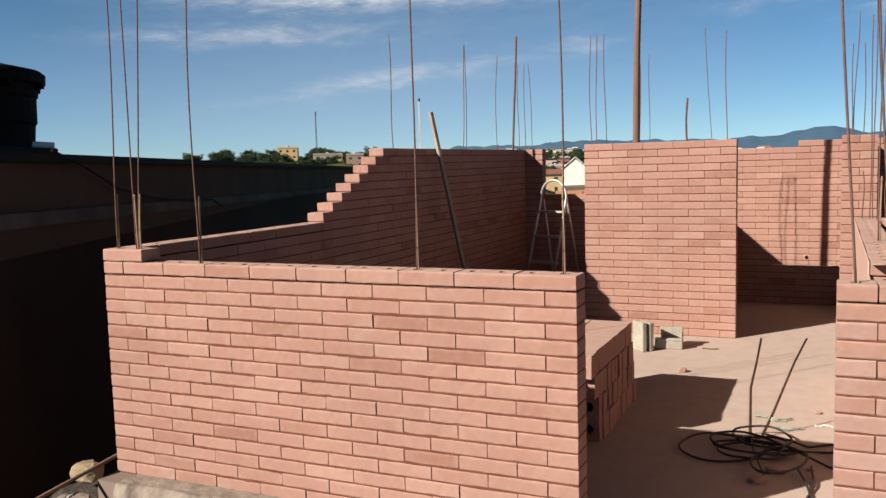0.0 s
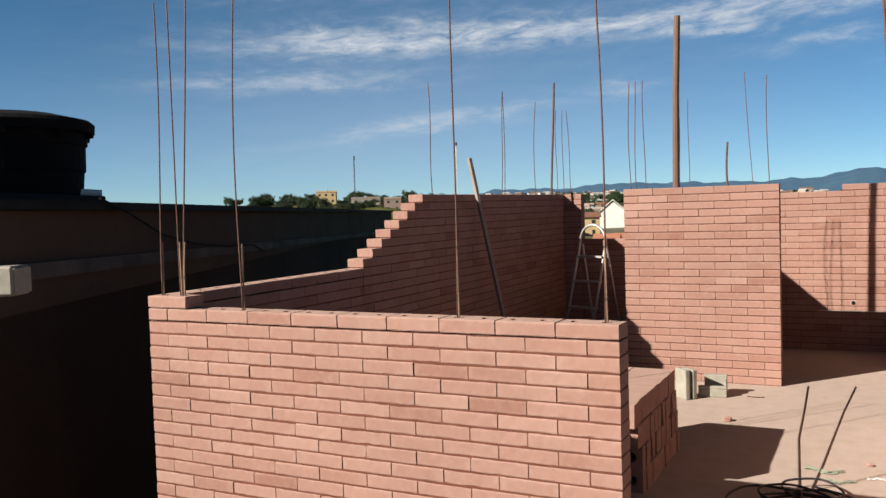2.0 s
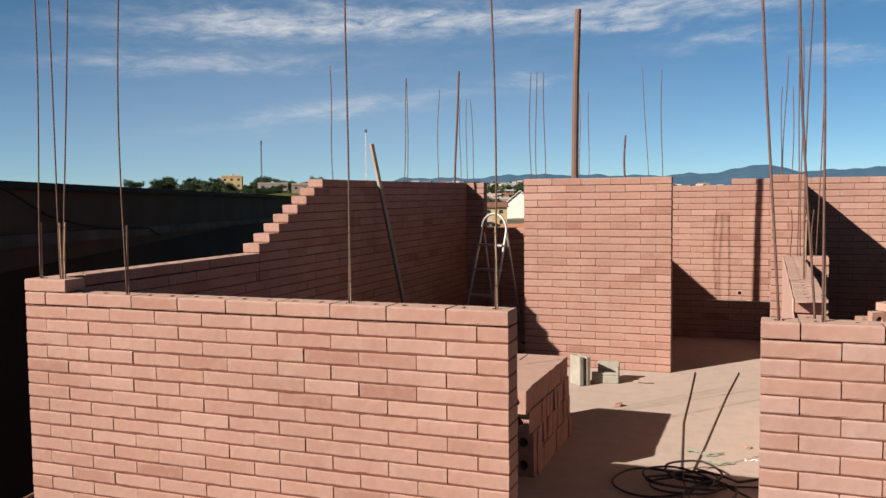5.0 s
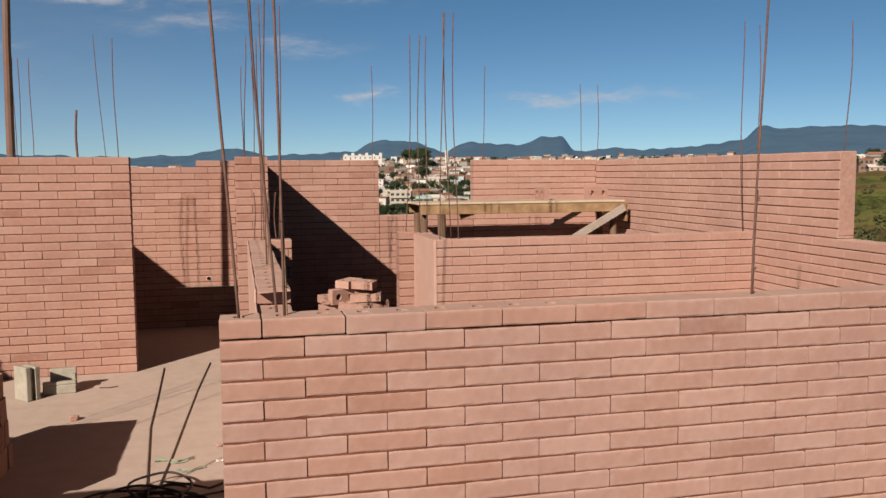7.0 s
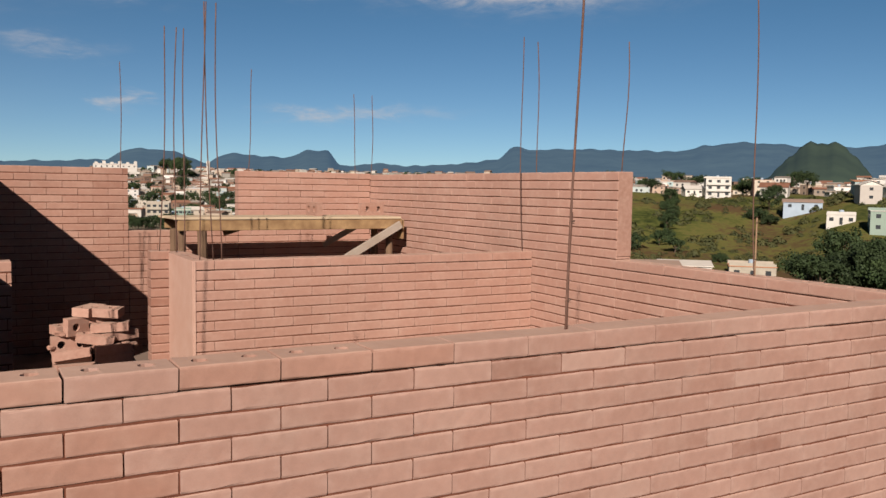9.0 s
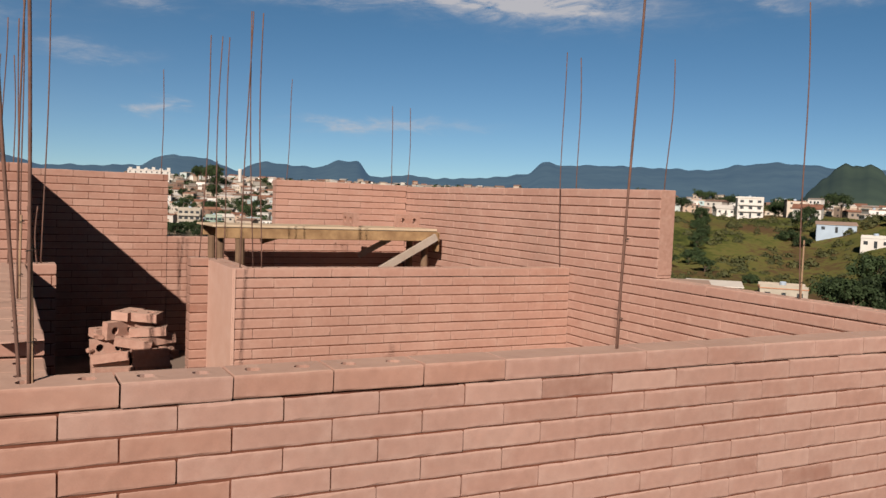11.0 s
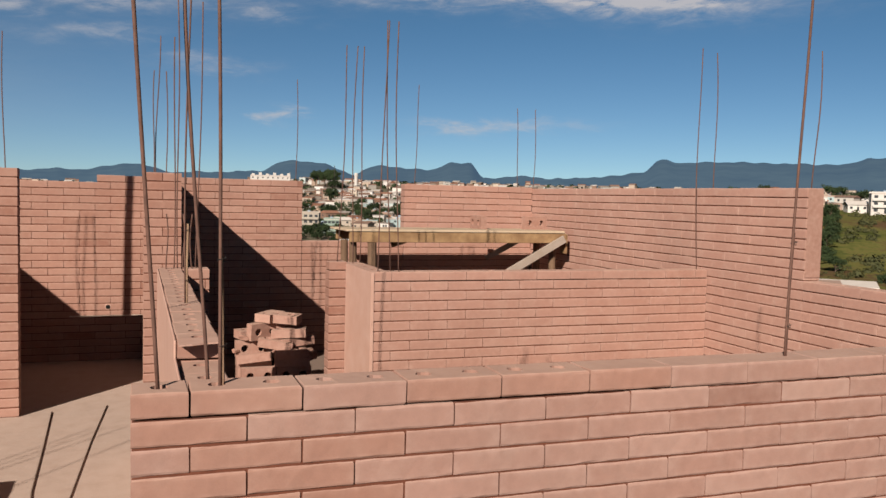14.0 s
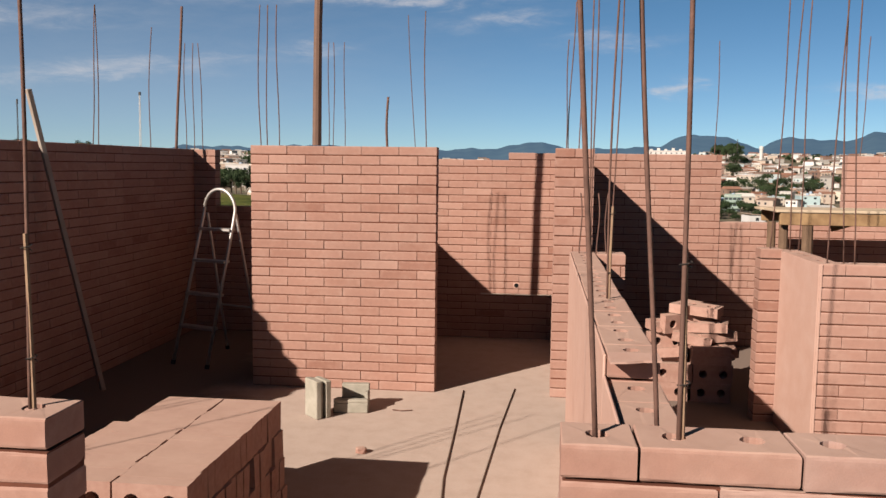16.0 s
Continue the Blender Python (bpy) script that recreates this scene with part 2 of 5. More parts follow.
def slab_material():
    """Concrete slab: sand and brick dust along the passage between the doorways; in the rooms the colour itself is
    darkened to deepen their shade.
    """
    m = bpy.data.materials.new("dusty_shaded_slab")
    m.use_nodes = True
    add, link = nodes_of(m.node_tree)
    M = lambda op, a, b=None, c=None, clamp=False: math_node(add, link, op, a, b, c, clamp)
    geo = add("ShaderNodeNewGeometry")

    def cloud(scale, detail, rough):
        n = add("ShaderNodeTexNoise")
        n.inputs["Scale"].default_value = scale
        n.inputs["Detail"].default_value = detail
        n.inputs["Roughness"].default_value = rough
        link(geo.outputs["Position"], n.inputs["Vector"])
        return n.outputs["Fac"]
    big, mid, grain = cloud(1.6, 7, 0.6), cloud(9.0, 6, 0.65), cloud(120.0, 3, 0.5)
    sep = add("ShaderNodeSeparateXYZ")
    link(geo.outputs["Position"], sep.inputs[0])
    # either side of the passage the slab is painted darker, deepening the rooms' shade
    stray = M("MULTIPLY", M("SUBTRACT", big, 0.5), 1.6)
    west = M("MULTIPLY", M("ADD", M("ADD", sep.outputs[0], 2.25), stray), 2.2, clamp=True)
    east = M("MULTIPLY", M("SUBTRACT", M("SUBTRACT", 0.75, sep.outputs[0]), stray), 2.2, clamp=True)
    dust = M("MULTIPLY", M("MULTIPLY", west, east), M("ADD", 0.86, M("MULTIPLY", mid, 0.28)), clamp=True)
    sand = add("ShaderNodeMix", data="RGBA")
    link(M("MULTIPLY", M("SUBTRACT", mid, 0.35, clamp=True), 2.6, clamp=True), sand.inputs[0])
    sand.inputs[6].default_value = (0.395, 0.312, 0.262, 1)
    sand.inputs[7].default_value = (0.335, 0.258, 0.212, 1)
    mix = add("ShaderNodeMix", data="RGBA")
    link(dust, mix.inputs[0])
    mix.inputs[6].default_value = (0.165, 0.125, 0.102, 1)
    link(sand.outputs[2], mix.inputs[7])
    scaled = add("ShaderNodeVectorMath", op="SCALE")
    link(mix.outputs[2], scaled.inputs[0])
    link(M("ADD", 0.90, M("MULTIPLY", grain, 0.2)), scaled.inputs["Scale"])
    bsdf = add("ShaderNodeBsdfPrincipled")
    link(scaled.outputs[0], bsdf.inputs["Base Color"])
    bsdf.inputs["Roughness"].default_value = 0.95
    bsdf.inputs["Specular IOR Level"].default_value = 0.15
    b = add("ShaderNodeBump")
    b.inputs["Strength"].default_value = 0.35
    b.inputs["Distance"].default_value = 0.006
    link(M("ADD", mid, M("MULTIPLY", grain, 0.3)), b.inputs["Height"])
    link(b.outputs[0], bsdf.inputs["Normal"])
    out = add("ShaderNodeOutputMaterial")
    link(bsdf.outputs[0], out.inputs[0])
    return m


def picked_colours(name, colours, rough=0.85, var=0.12, scale=0.5, island=False):
    """Paint whose colour is picked for each object (or each island) from a row of colours."""
    m = bpy.data.materials.new(name)
    m.use_nodes = True
    add, link = nodes_of(m.node_tree)
    M = lambda op, a, b=None, c=None, clamp=False: math_node(add, link, op, a, b, c, clamp)
    geo = add("ShaderNodeNewGeometry")
    rnd = geo.outputs["Random Per Island"] if island else add("ShaderNodeObjectInfo").outputs["Random"]
    ramp = add("ShaderNodeValToRGB")
    ramp.color_ramp.interpolation = "CONSTANT"
    n = len(colours)
    ramp.color_ramp.elements[0].color = (*colours[0], 1)
    ramp.color_ramp.elements[1].position = (n - 1) / n
    ramp.color_ramp.elements[1].color = (*colours[-1], 1)
    for i in range(1, n - 1):
        ramp.color_ramp.elements.new(i / n).color = (*colours[i], 1)
    link(rnd, ramp.inputs[0])
    dirt = add("ShaderNodeTexNoise")
    dirt.inputs["Scale"].default_value = scale
    dirt.inputs["Detail"].default_value = 6
    link(geo.outputs["Position"], dirt.inputs["Vector"])
    scaled = add("ShaderNodeVectorMath", op="SCALE")
    link(ramp.outputs[0], scaled.inputs[0])
    link(M("ADD", 1 - var, M("MULTIPLY", dirt.outputs["Fac"], 2 * var)), scaled.inputs["Scale"])
    bsdf = add("ShaderNodeBsdfPrincipled")
    link(scaled.outputs[0], bsdf.inputs["Base Color"])
    bsdf.inputs["Roughness"].default_value = rough
    bsdf.inputs["Specular IOR Level"].default_value = 0.2
    out = add("ShaderNodeOutputMaterial")
    link(bsdf.outputs[0], out.inputs[0])
    return m


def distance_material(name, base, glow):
    """Far ridges: dark woods, with the blue haze of distance put in as a faint glow."""
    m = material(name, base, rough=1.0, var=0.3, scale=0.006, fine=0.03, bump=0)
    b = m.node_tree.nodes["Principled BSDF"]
    # haze painted as emission; the hills are no source themselves
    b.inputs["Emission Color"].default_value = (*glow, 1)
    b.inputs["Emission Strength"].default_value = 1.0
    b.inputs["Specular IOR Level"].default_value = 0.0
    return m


BRICK = brick_material("soil_cement_brick")
# right, low and last back walls: extra sun put into a brighter brick colour
BATCHES = {"plain": BRICK, "pale": brick_material("pale_soil_cement_brick", (1.03, 1.10, 1.155)), "light": brick_material("sunlit_brick_strong", (1.26, 1.31, 1.34), 0.5),
           "sunlit": brick_material("sunlit_brick_faint", (1.13, 1.15, 1.16), 0.7)}
BATCH_OF = {"wall_front_2": "pale", "wall_right_1": "light", "wall_right_2": "light", "wall_right_3": "light", "wall_low_1": "sunlit", "wall_back_6": "sunlit"}     # the rest is of the plain batch
SMEAR = material("brick_mortar_smear", (0.37, 0.222, 0.172), rough=0.95, var=0.16, scale=9, fine=160, bump=0.4, tint=(0.41, 0.268, 0.217))
RIMSTRIP = material("pale_rim_strip", (0.52, 0.42, 0.35), rough=0.95, var=0.15, scale=20, bump=0.4)
MORTAR = material("mortar", (0.135, 0.046, 0.027), rough=0.95, var=0.2, scale=12, bump=0.4)
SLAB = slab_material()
LEDGE = material("rough_concrete", (0.25, 0.205, 0.165), rough=0.95, var=0.2, scale=12, fine=45, bump=0.6, bump_dist=0.006, tint=(0.14, 0.112, 0.09))
# darkened so the unseen terrace throws less light into the shade
TERRACE = material("dimmed_concrete", (0.21, 0.185, 0.155), rough=0.95, var=0.25, scale=5, fine=70, bump=0.5, bump_dist=0.006, tint=(0.14, 0.12, 0.10))
BLOCK = material("grey_concrete_block", (0.31, 0.285, 0.235), rough=0.95, var=0.15, scale=14, fine=150, bump=0.5, bump_dist=0.004, tint=(0.21, 0.195, 0.155))
RUST = material("rusty_steel", (0.15, 0.08, 0.06), rough=0.8, var=0.3, scale=30, fine=300, bump=0.5, metal=0.25, tint=(0.085, 0.048, 0.038))
STARTER = material("grouted_steel", (0.27, 0.185, 0.115), rough=0.9, var=0.25, scale=25, fine=300, bump=0.6, tint=(0.2, 0.12, 0.08))
WIRE = material("tie_wire", (0.06, 0.05, 0.045), rough=0.6, metal=0.6, var=0.1, bump=0)
POLE = material("red_painted_timber", (0.15, 0.09, 0.065), rough=0.8, var=0.2, scale=6, fine=90, bump=0.3, tint=(0.11, 0.065, 0.048))
TIMBER = material("formwork_timber", (0.313, 0.204, 0.104), rough=0.85, var=0.2, scale=7, fine=90, bump=0.45, tint=(0.13, 0.07, 0.035), coat=(0.42, 0.33, 0.25))
GREYWOOD = material("weathered_timber", (0.278, 0.239, 0.204), rough=0.9, var=0.2, scale=6, fine=90, bump=0.35, tint=(0.22, 0.17, 0.13))
# leg colour darkened to stand in for the platform's shade
LOG = material("shaded_log", (0.15, 0.095, 0.06), rough=0.9, var=0.3, scale=8, fine=90, bump=0.5, tint=(0.09, 0.055, 0.035))
PLYWOOD = material("dusty_plywood", (0.435, 0.348, 0.252), rough=0.9, var=0.15, scale=5, fine=80, bump=0.2, tint=(0.36, 0.28, 0.19))
ALUMINIUM = material("aluminium_tube", (0.46, 0.44, 0.41), rough=0.5, var=0.1, scale=15, metal=0.75, bump=0)
HOSE = material("black_hose", (0.035, 0.03, 0.03), rough=0.55, var=0.2, scale=9, bump=0.1)
DUSTYHOSE = material("dusty_hose", (0.15, 0.105, 0.08), rough=0.8, var=0.2, scale=9, bump=0.1)
TANKBLACK = material("black_polyethylene", (0.006, 0.006, 0.007), rough=0.85, var=0.15, scale=3, bump=0.05)
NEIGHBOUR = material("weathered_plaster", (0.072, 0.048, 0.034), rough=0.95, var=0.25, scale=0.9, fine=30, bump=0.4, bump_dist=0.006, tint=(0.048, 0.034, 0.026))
# the lower wall's deep shade is put into this darker colour
NEIGHLOW = material("shade_dark_render", (0.034, 0.022, 0.018), rough=0.95, var=0.2, scale=0.8, fine=30, bump=0.4, bump_dist=0.006, tint=(0.02, 0.014, 0.012))
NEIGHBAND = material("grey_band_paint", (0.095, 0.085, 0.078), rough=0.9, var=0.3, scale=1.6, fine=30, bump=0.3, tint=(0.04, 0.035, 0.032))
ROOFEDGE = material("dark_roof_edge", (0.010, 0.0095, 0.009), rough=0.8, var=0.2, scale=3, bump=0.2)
for m in (NEIGHBOUR, NEIGHLOW, NEIGHBAND, ROOFEDGE, TANKBLACK):          # hardly any gloss, so their shaded faces stay dark
    m.node_tree.nodes["Principled BSDF"].inputs["Specular IOR Level"].default_value = 0.12
PVC = material("white_plastic", (0.78, 0.78, 0.76), rough=0.45, var=0.05, scale=6, bump=0)
PAPER = material("crumpled_green_plastic", (0.19, 0.25, 0.17), rough=0.6, var=0.3, scale=20, bump=0.2, tint=(0.28, 0.29, 0.23))
RUBBLE = material("dark_rubble", (0.03, 0.024, 0.02), rough=0.95, var=0.4, scale=16, fine=80, bump=0.8, bump_dist=0.012, tint=(0.07, 0.055, 0.042))
STONE = material("ochre_stone", (0.34, 0.26, 0.16), rough=0.95, var=0.25, scale=10, fine=80, bump=0.6, bump_dist=0.01)
BARK = material("bark", (0.12, 0.085, 0.06), rough=0.95, var=0.3, scale=2, fine=10, bump=0)
LEAVES = material("foliage", (0.03, 0.05, 0.016), rough=0.75, var=0.35, scale=0.35, fine=2.0, bump=0, tint=(0.012, 0.024, 0.009), per_object=0.3)
BUSH = material("bush_foliage", (0.06, 0.06, 0.02), rough=0.8, var=0.35, scale=0.2, fine=1.5, bump=0, tint=(0.025, 0.033, 0.012))
HOUSEPAINT = picked_colours("house_paint", ((0.476, 0.459, 0.425), (0.323, 0.272, 0.212), (0.510, 0.493, 0.468), (0.289, 0.212, 0.170), (0.391, 0.340, 0.281), (0.442, 0.399, 0.340),
                                            (0.340, 0.315, 0.289), (0.425, 0.416, 0.399), (0.255, 0.187, 0.149), (0.272, 0.357, 0.357), (0.340, 0.255, 0.196)))
ROOFPAINT = picked_colours("roof_tiles", ((0.30, 0.13, 0.075), (0.36, 0.30, 0.25), (0.34, 0.16, 0.09), (0.42, 0.40, 0.37), (0.28, 0.20, 0.16), (0.48, 0.45, 0.41)))
FARTOWN = picked_colours("far_town_paint", ((0.492, 0.476, 0.443), (0.271, 0.205, 0.156), (0.426, 0.410, 0.377), (0.172, 0.111, 0.082), (0.361, 0.344, 0.312), (0.246, 0.230, 0.205), (0.508, 0.492, 0.467),
                                            (0.312, 0.254, 0.205), (0.156, 0.098, 0.074), (0.410, 0.353, 0.287), (0.197, 0.164, 0.135), (0.328, 0.377, 0.369)), island=True)
FARROOF = picked_colours("far_roof", ((0.204, 0.098, 0.064), (0.340, 0.323, 0.297), (0.230, 0.119, 0.081), (0.255, 0.230, 0.204), (0.170, 0.111, 0.085), (0.442, 0.425, 0.399), (0.187, 0.162, 0.140)), island=True)
PANE = material("dark_window_glass", (0.035, 0.04, 0.045), rough=0.25, var=0.1, bump=0)
WHITEPAINT = material("white_house_paint", (0.47, 0.455, 0.425), rough=0.9, var=0.08, scale=0.4, fine=5, bump=0)
CREAMPAINT = material("cream_house_paint", (0.66, 0.61, 0.53), rough=0.9, var=0.08, scale=0.4, fine=5, bump=0)
BEIGEPAINT = material("beige_house_paint", (0.33, 0.30, 0.25), rough=0.9, var=0.12, scale=0.4, fine=5, bump=0)
YELLOWPAINT = material("ochre_house_paint", (0.50, 0.36, 0.18), rough=0.9, var=0.08, scale=0.4, fine=5, bump=0)
GREENPAINT = material("mint_house_paint", (0.21, 0.275, 0.235), rough=0.9, var=0.08, scale=0.4, fine=5, bump=0)
BLUEPAINT = material("pale_blue_house_paint", (0.28, 0.35, 0.42), rough=0.9, var=0.08, scale=0.4, fine=5, bump=0)
TILEROOF = material("terracotta_roof", (0.20, 0.095, 0.062), rough=0.9, var=0.2, scale=0.6, fine=3, bump=0)
ASPHALT = material("street_dust", (0.17, 0.13, 0.095), rough=0.95, var=0.3, scale=0.05, fine=1, bump=0, tint=(0.05, 0.06, 0.03))
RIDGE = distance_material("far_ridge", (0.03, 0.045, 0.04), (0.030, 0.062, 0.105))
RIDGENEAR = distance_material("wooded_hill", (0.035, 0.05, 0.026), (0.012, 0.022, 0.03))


def ground_material():
    """Grass, scrub and bare earth in patches, dust between the houses."""
    m = bpy.data.materials.new("hillside_grass")
    m.use_nodes = True
    add, link = nodes_of(m.node_tree)
    M = lambda op, a, b=None, c=None, clamp=False: math_node(add, link, op, a, b, c, clamp)
    geo = add("ShaderNodeNewGeometry")
    big = add("ShaderNodeTexNoise")
    big.inputs["Scale"].default_value = 0.022
    big.inputs["Detail"].default_value = 8
    big.inputs["Roughness"].default_value = 0.65
    link(geo.outputs["Position"], big.inputs["Vector"])
    small = add("ShaderNodeTexNoise")
    small.inputs["Scale"].default_value = 0.5
    small.inputs["Detail"].default_value = 7
    link(geo.outputs["Position"], small.inputs["Vector"])
    ramp = add("ShaderNodeValToRGB")
    ramp.color_ramp.elements[0].position, ramp.color_ramp.elements[0].color = 0.38, (0.023, 0.032, 0.010, 1)
    ramp.color_ramp.elements[1].position, ramp.color_ramp.elements[1].color = 0.66, (0.087, 0.052, 0.028, 1)
    for at, c in ((0.45, (0.062, 0.074, 0.020, 1)), (0.52, (0.110, 0.106, 0.033, 1)), (0.58, (0.084, 0.057, 0.027, 1))):
        ramp.color_ramp.elements.new(at).color = c
    link(M("ADD", M("MULTIPLY", big.outputs["Fac"], 0.72), M("MULTIPLY", small.outputs["Fac"], 0.28)), ramp.inputs[0])
    bsdf = add("ShaderNodeBsdfPrincipled")
    link(ramp.outputs[0], bsdf.inputs["Base Color"])
    bsdf.inputs["Roughness"].default_value = 1.0
    bsdf.inputs["Specular IOR Level"].default_value = 0.05
    out = add("ShaderNodeOutputMaterial")
    link(bsdf.outputs[0], out.inputs[0])
    return m


GRASS = ground_material()


# ---- building helpers ----
def step(a, b, v):
    u = max(0.0, min(1.0, (v - a) / (b - a)))
    return u * u * (3 - 2 * u)


def lerp(a, b, u):
    return a + (b - a) * u


def mesh_of(name, bm, mat, smooth=False):
    me = bpy.data.meshes.new(name)
    bm.normal_update()
    bm.to_mesh(me)
    bm.free()
    me.materials.append(mat)
    if smooth:
        for p in me.polygons:
            p.use_smooth = True
    return me


def part(name, bm, mat, parent, label="", smooth=False):
    """Links a bmesh (or a ready mesh) as one mesh object under a thing or a part."""
    me = bm if isinstance(bm, bpy.types.Mesh) else mesh_of(name, bm, mat, smooth)
    ob = new(name, me)
    ob.parent = parent
    if label:
        tagged(ob, label)
    return ob


def thing(name, bm, mat, label, category, group="", kind="", smooth=False):
    ob = new(name, mesh_of(name, bm, mat, smooth) if bm is not None else None)
    return tagged(ob, label, category, group, kind)


def box(bm, lo, hi, bevel=0.0, turn=None):
    """A box between two corners, bevelled and turned if asked."""
    lo, hi = Vector(lo), Vector(hi)
    made = bmesh.ops.create_cube(bm, size=1.0)["verts"]
    size, mid = hi - lo, (lo + hi) / 2
    for v in made:
        v.co = Vector((v.co.x * size.x, v.co.y * size.y, v.co.z * size.z))
    if bevel:
        edges = {e for v in made for e in v.link_edges}
        out = bmesh.ops.bevel(bm, geom=list(edges), offset=bevel, segments=1, affect="EDGES", profile=0.5)
        made = list({v for f in out["faces"] for v in f.verts} | {v for v in made if v.is_valid})
    for v in made:
        v.co = (turn @ v.co if turn else v.co) + mid
    return made


def boxed(lo, hi, bevel=0.0):
    bm = bmesh.new()
    box(bm, lo, hi, bevel)
    return bm


def tube(bm, points, radius, sides=7, closed=False, cap=True):
    """A round tube along points; radius a number or one for each point."""
    pts = [Vector(p) for p in points]
    n = len(pts)
    rad = radius if isinstance(radius, (list, tuple)) else [radius] * n
    rings = []
    up = Vector((0.31, 0.17, 0.93)).normalized()
    for i, p in enumerate(pts):
        a = pts[(i - 1) % n] if closed or i else p
        b = pts[(i + 1) % n] if closed or i < n - 1 else p
        d = (b - a).normalized()
        side = d.cross(up)
        if side.length < 0.05:
            side = d.cross(Vector((1, 0, 0)))
        side.normalize()
        other = d.cross(side)
        rings.append([bm.verts.new(p + (side * math.cos(k * 2 * math.pi / sides) + other * math.sin(k * 2 * math.pi / sides)) * rad[i]) for k in range(sides)])
    for i in range(n if closed else n - 1):
        r, s = rings[i], rings[(i + 1) % n]
        for k in range(sides):
            bm.faces.new((r[k], r[(k + 1) % sides], s[(k + 1) % sides], s[k]))
    if cap and not closed:
        bm.faces.new(rings[0][::-1])
        bm.faces.new(rings[-1])
    bmesh.ops.recalc_face_normals(bm, faces=bm.faces)
    return bm


def tubed(points, radius, sides=7, closed=False):
    return tube(bmesh.new(), points, radius, sides, closed)


def beam(a, b, wide, high, bevel=0.003):
    """A squared timber from a to b."""
    a, b = Vector(a), Vector(b)
    bm = bmesh.new()
    turn = (b - a).to_track_quat("X", "Z").to_matrix()
    box(bm, (0, 0, 0), ((b - a).length, wide, high), bevel)
    mid = Vector(((b - a).length, wide, high)) / 2
    for v in bm.verts:
        v.co = turn @ (v.co - mid) + (a + b) / 2
    return bm


# ---- bricks and walls ----
H, L, T = 0.0625, 0.25, 0.125
BRICKS = {}


def brick_mesh(length, variant, holed, ragged=False, batch="plain"):
    """One pressed brick, centred, lying along x; holed ones have two round holes in the top; ragged ones have chipped long edges."""
    key = (round(length, 3), variant, holed, ragged, batch)
    if key in BRICKS:
        return BRICKS[key]
    r = random.Random(hash((round(length * 1000), variant, holed)) & 0xFFFF)
    bm = bmesh.new()
    upright, level = (0.0040, 0.0038) if batch == "pale" else (0.0054, 0.0056) if ragged else (0.0032, 0.0058) if batch != "plain" else (0.0043, 0.0064)     # joints
    lx, ly, lz = (length - upright) / 2, (T - 0.001) / 2, (H - level) / 2
    c, e = 0.0046, 0.0022                   # long edges well rounded, ends less

    cuts = max(2, round(length / 0.042)) if ragged else 1

    def ring(x, y, z, chip=0.0):
        row = [-x + 2 * x * k / cuts for k in range(cuts + 1)]
        side = math.copysign(1, -z)
        points = [(q, -y, z + side * abs(r.gauss(0, chip))) for q in row] + [(q, y, z + side * abs(r.gauss(0, chip))) for q in reversed(row)]
        return [bm.verts.new(p) for p in points]
    rough = 0.0011 if ragged else 0.0
    rings = [ring(lx - e, ly - c, -lz), ring(lx, ly - 0.0012, -lz + 0.0018, rough), ring(lx, ly, -lz + c + 0.0012, rough),
             ring(lx, ly, lz - c - 0.0012, rough), ring(lx, ly - 0.0012, lz - 0.0018, rough), ring(lx - e, ly - c, lz)]
    around = len(rings[0])
    for a, b in zip(rings, rings[1:]):
        for k in range(around):
            bm.faces.new((a[k], a[(k + 1) % around], b[(k + 1) % around], b[k]))
    if not holed:
        bm.faces.new(rings[0][::-1])
        bm.faces.new(rings[-1])
    else:
        top = rings[-1]
        edges = [bm.edges.get((top[k], top[(k + 1) % around])) for k in range(around)]
        centres = [-length / 2 + 0.0625 + 0.125 * k for k in range(max(1, int(length / 0.125 + 0.01)))]
        walls = []
        for cx in centres:
            if abs(cx) + 0.031 > lx - c:
                continue
            loop = [bm.verts.new((cx + 0.0205 * math.cos(q * math.pi / 6), 0.0205 * math.sin(q * math.pi / 6), lz)) for q in range(12)]
            low = [bm.verts.new((v.co.x, v.co.y, -lz)) for v in loop]
            for q in range(12):
                edges.append(bm.edges.new((loop[q], loop[(q + 1) % 12])))
            walls.append((loop, low))
        bmesh.ops.triangle_fill(bm, edges=edges, use_beauty=True)
        for loop, low in walls:
            for q in range(12):
                bm.faces.new((loop[(q + 1) % 12], loop[q], low[q], low[(q + 1) % 12]))
        for f in bm.faces:
            if all(abs(v.co.z - lz) < 1e-6 for v in f.verts) and f.normal.z < 0:
                f.normal_flip()
        bm.normal_update()
        for f in bm.faces:
            if all(abs(v.co.z - lz) < 1e-6 for v in f.verts) and f.normal.z < 0:
                f.normal_flip()
    for v in bm.verts:
        v.co += Vector((r.uniform(-1, 1) * 0.0008, r.uniform(-1, 1) * 0.0007, r.uniform(-1, 1) * 0.0008))
    BRICKS[key] = mesh_of("brick", bm, BATCHES[batch])
    return BRICKS[key]


PENDING = []      # the bricks themselves are laid at the end of the file


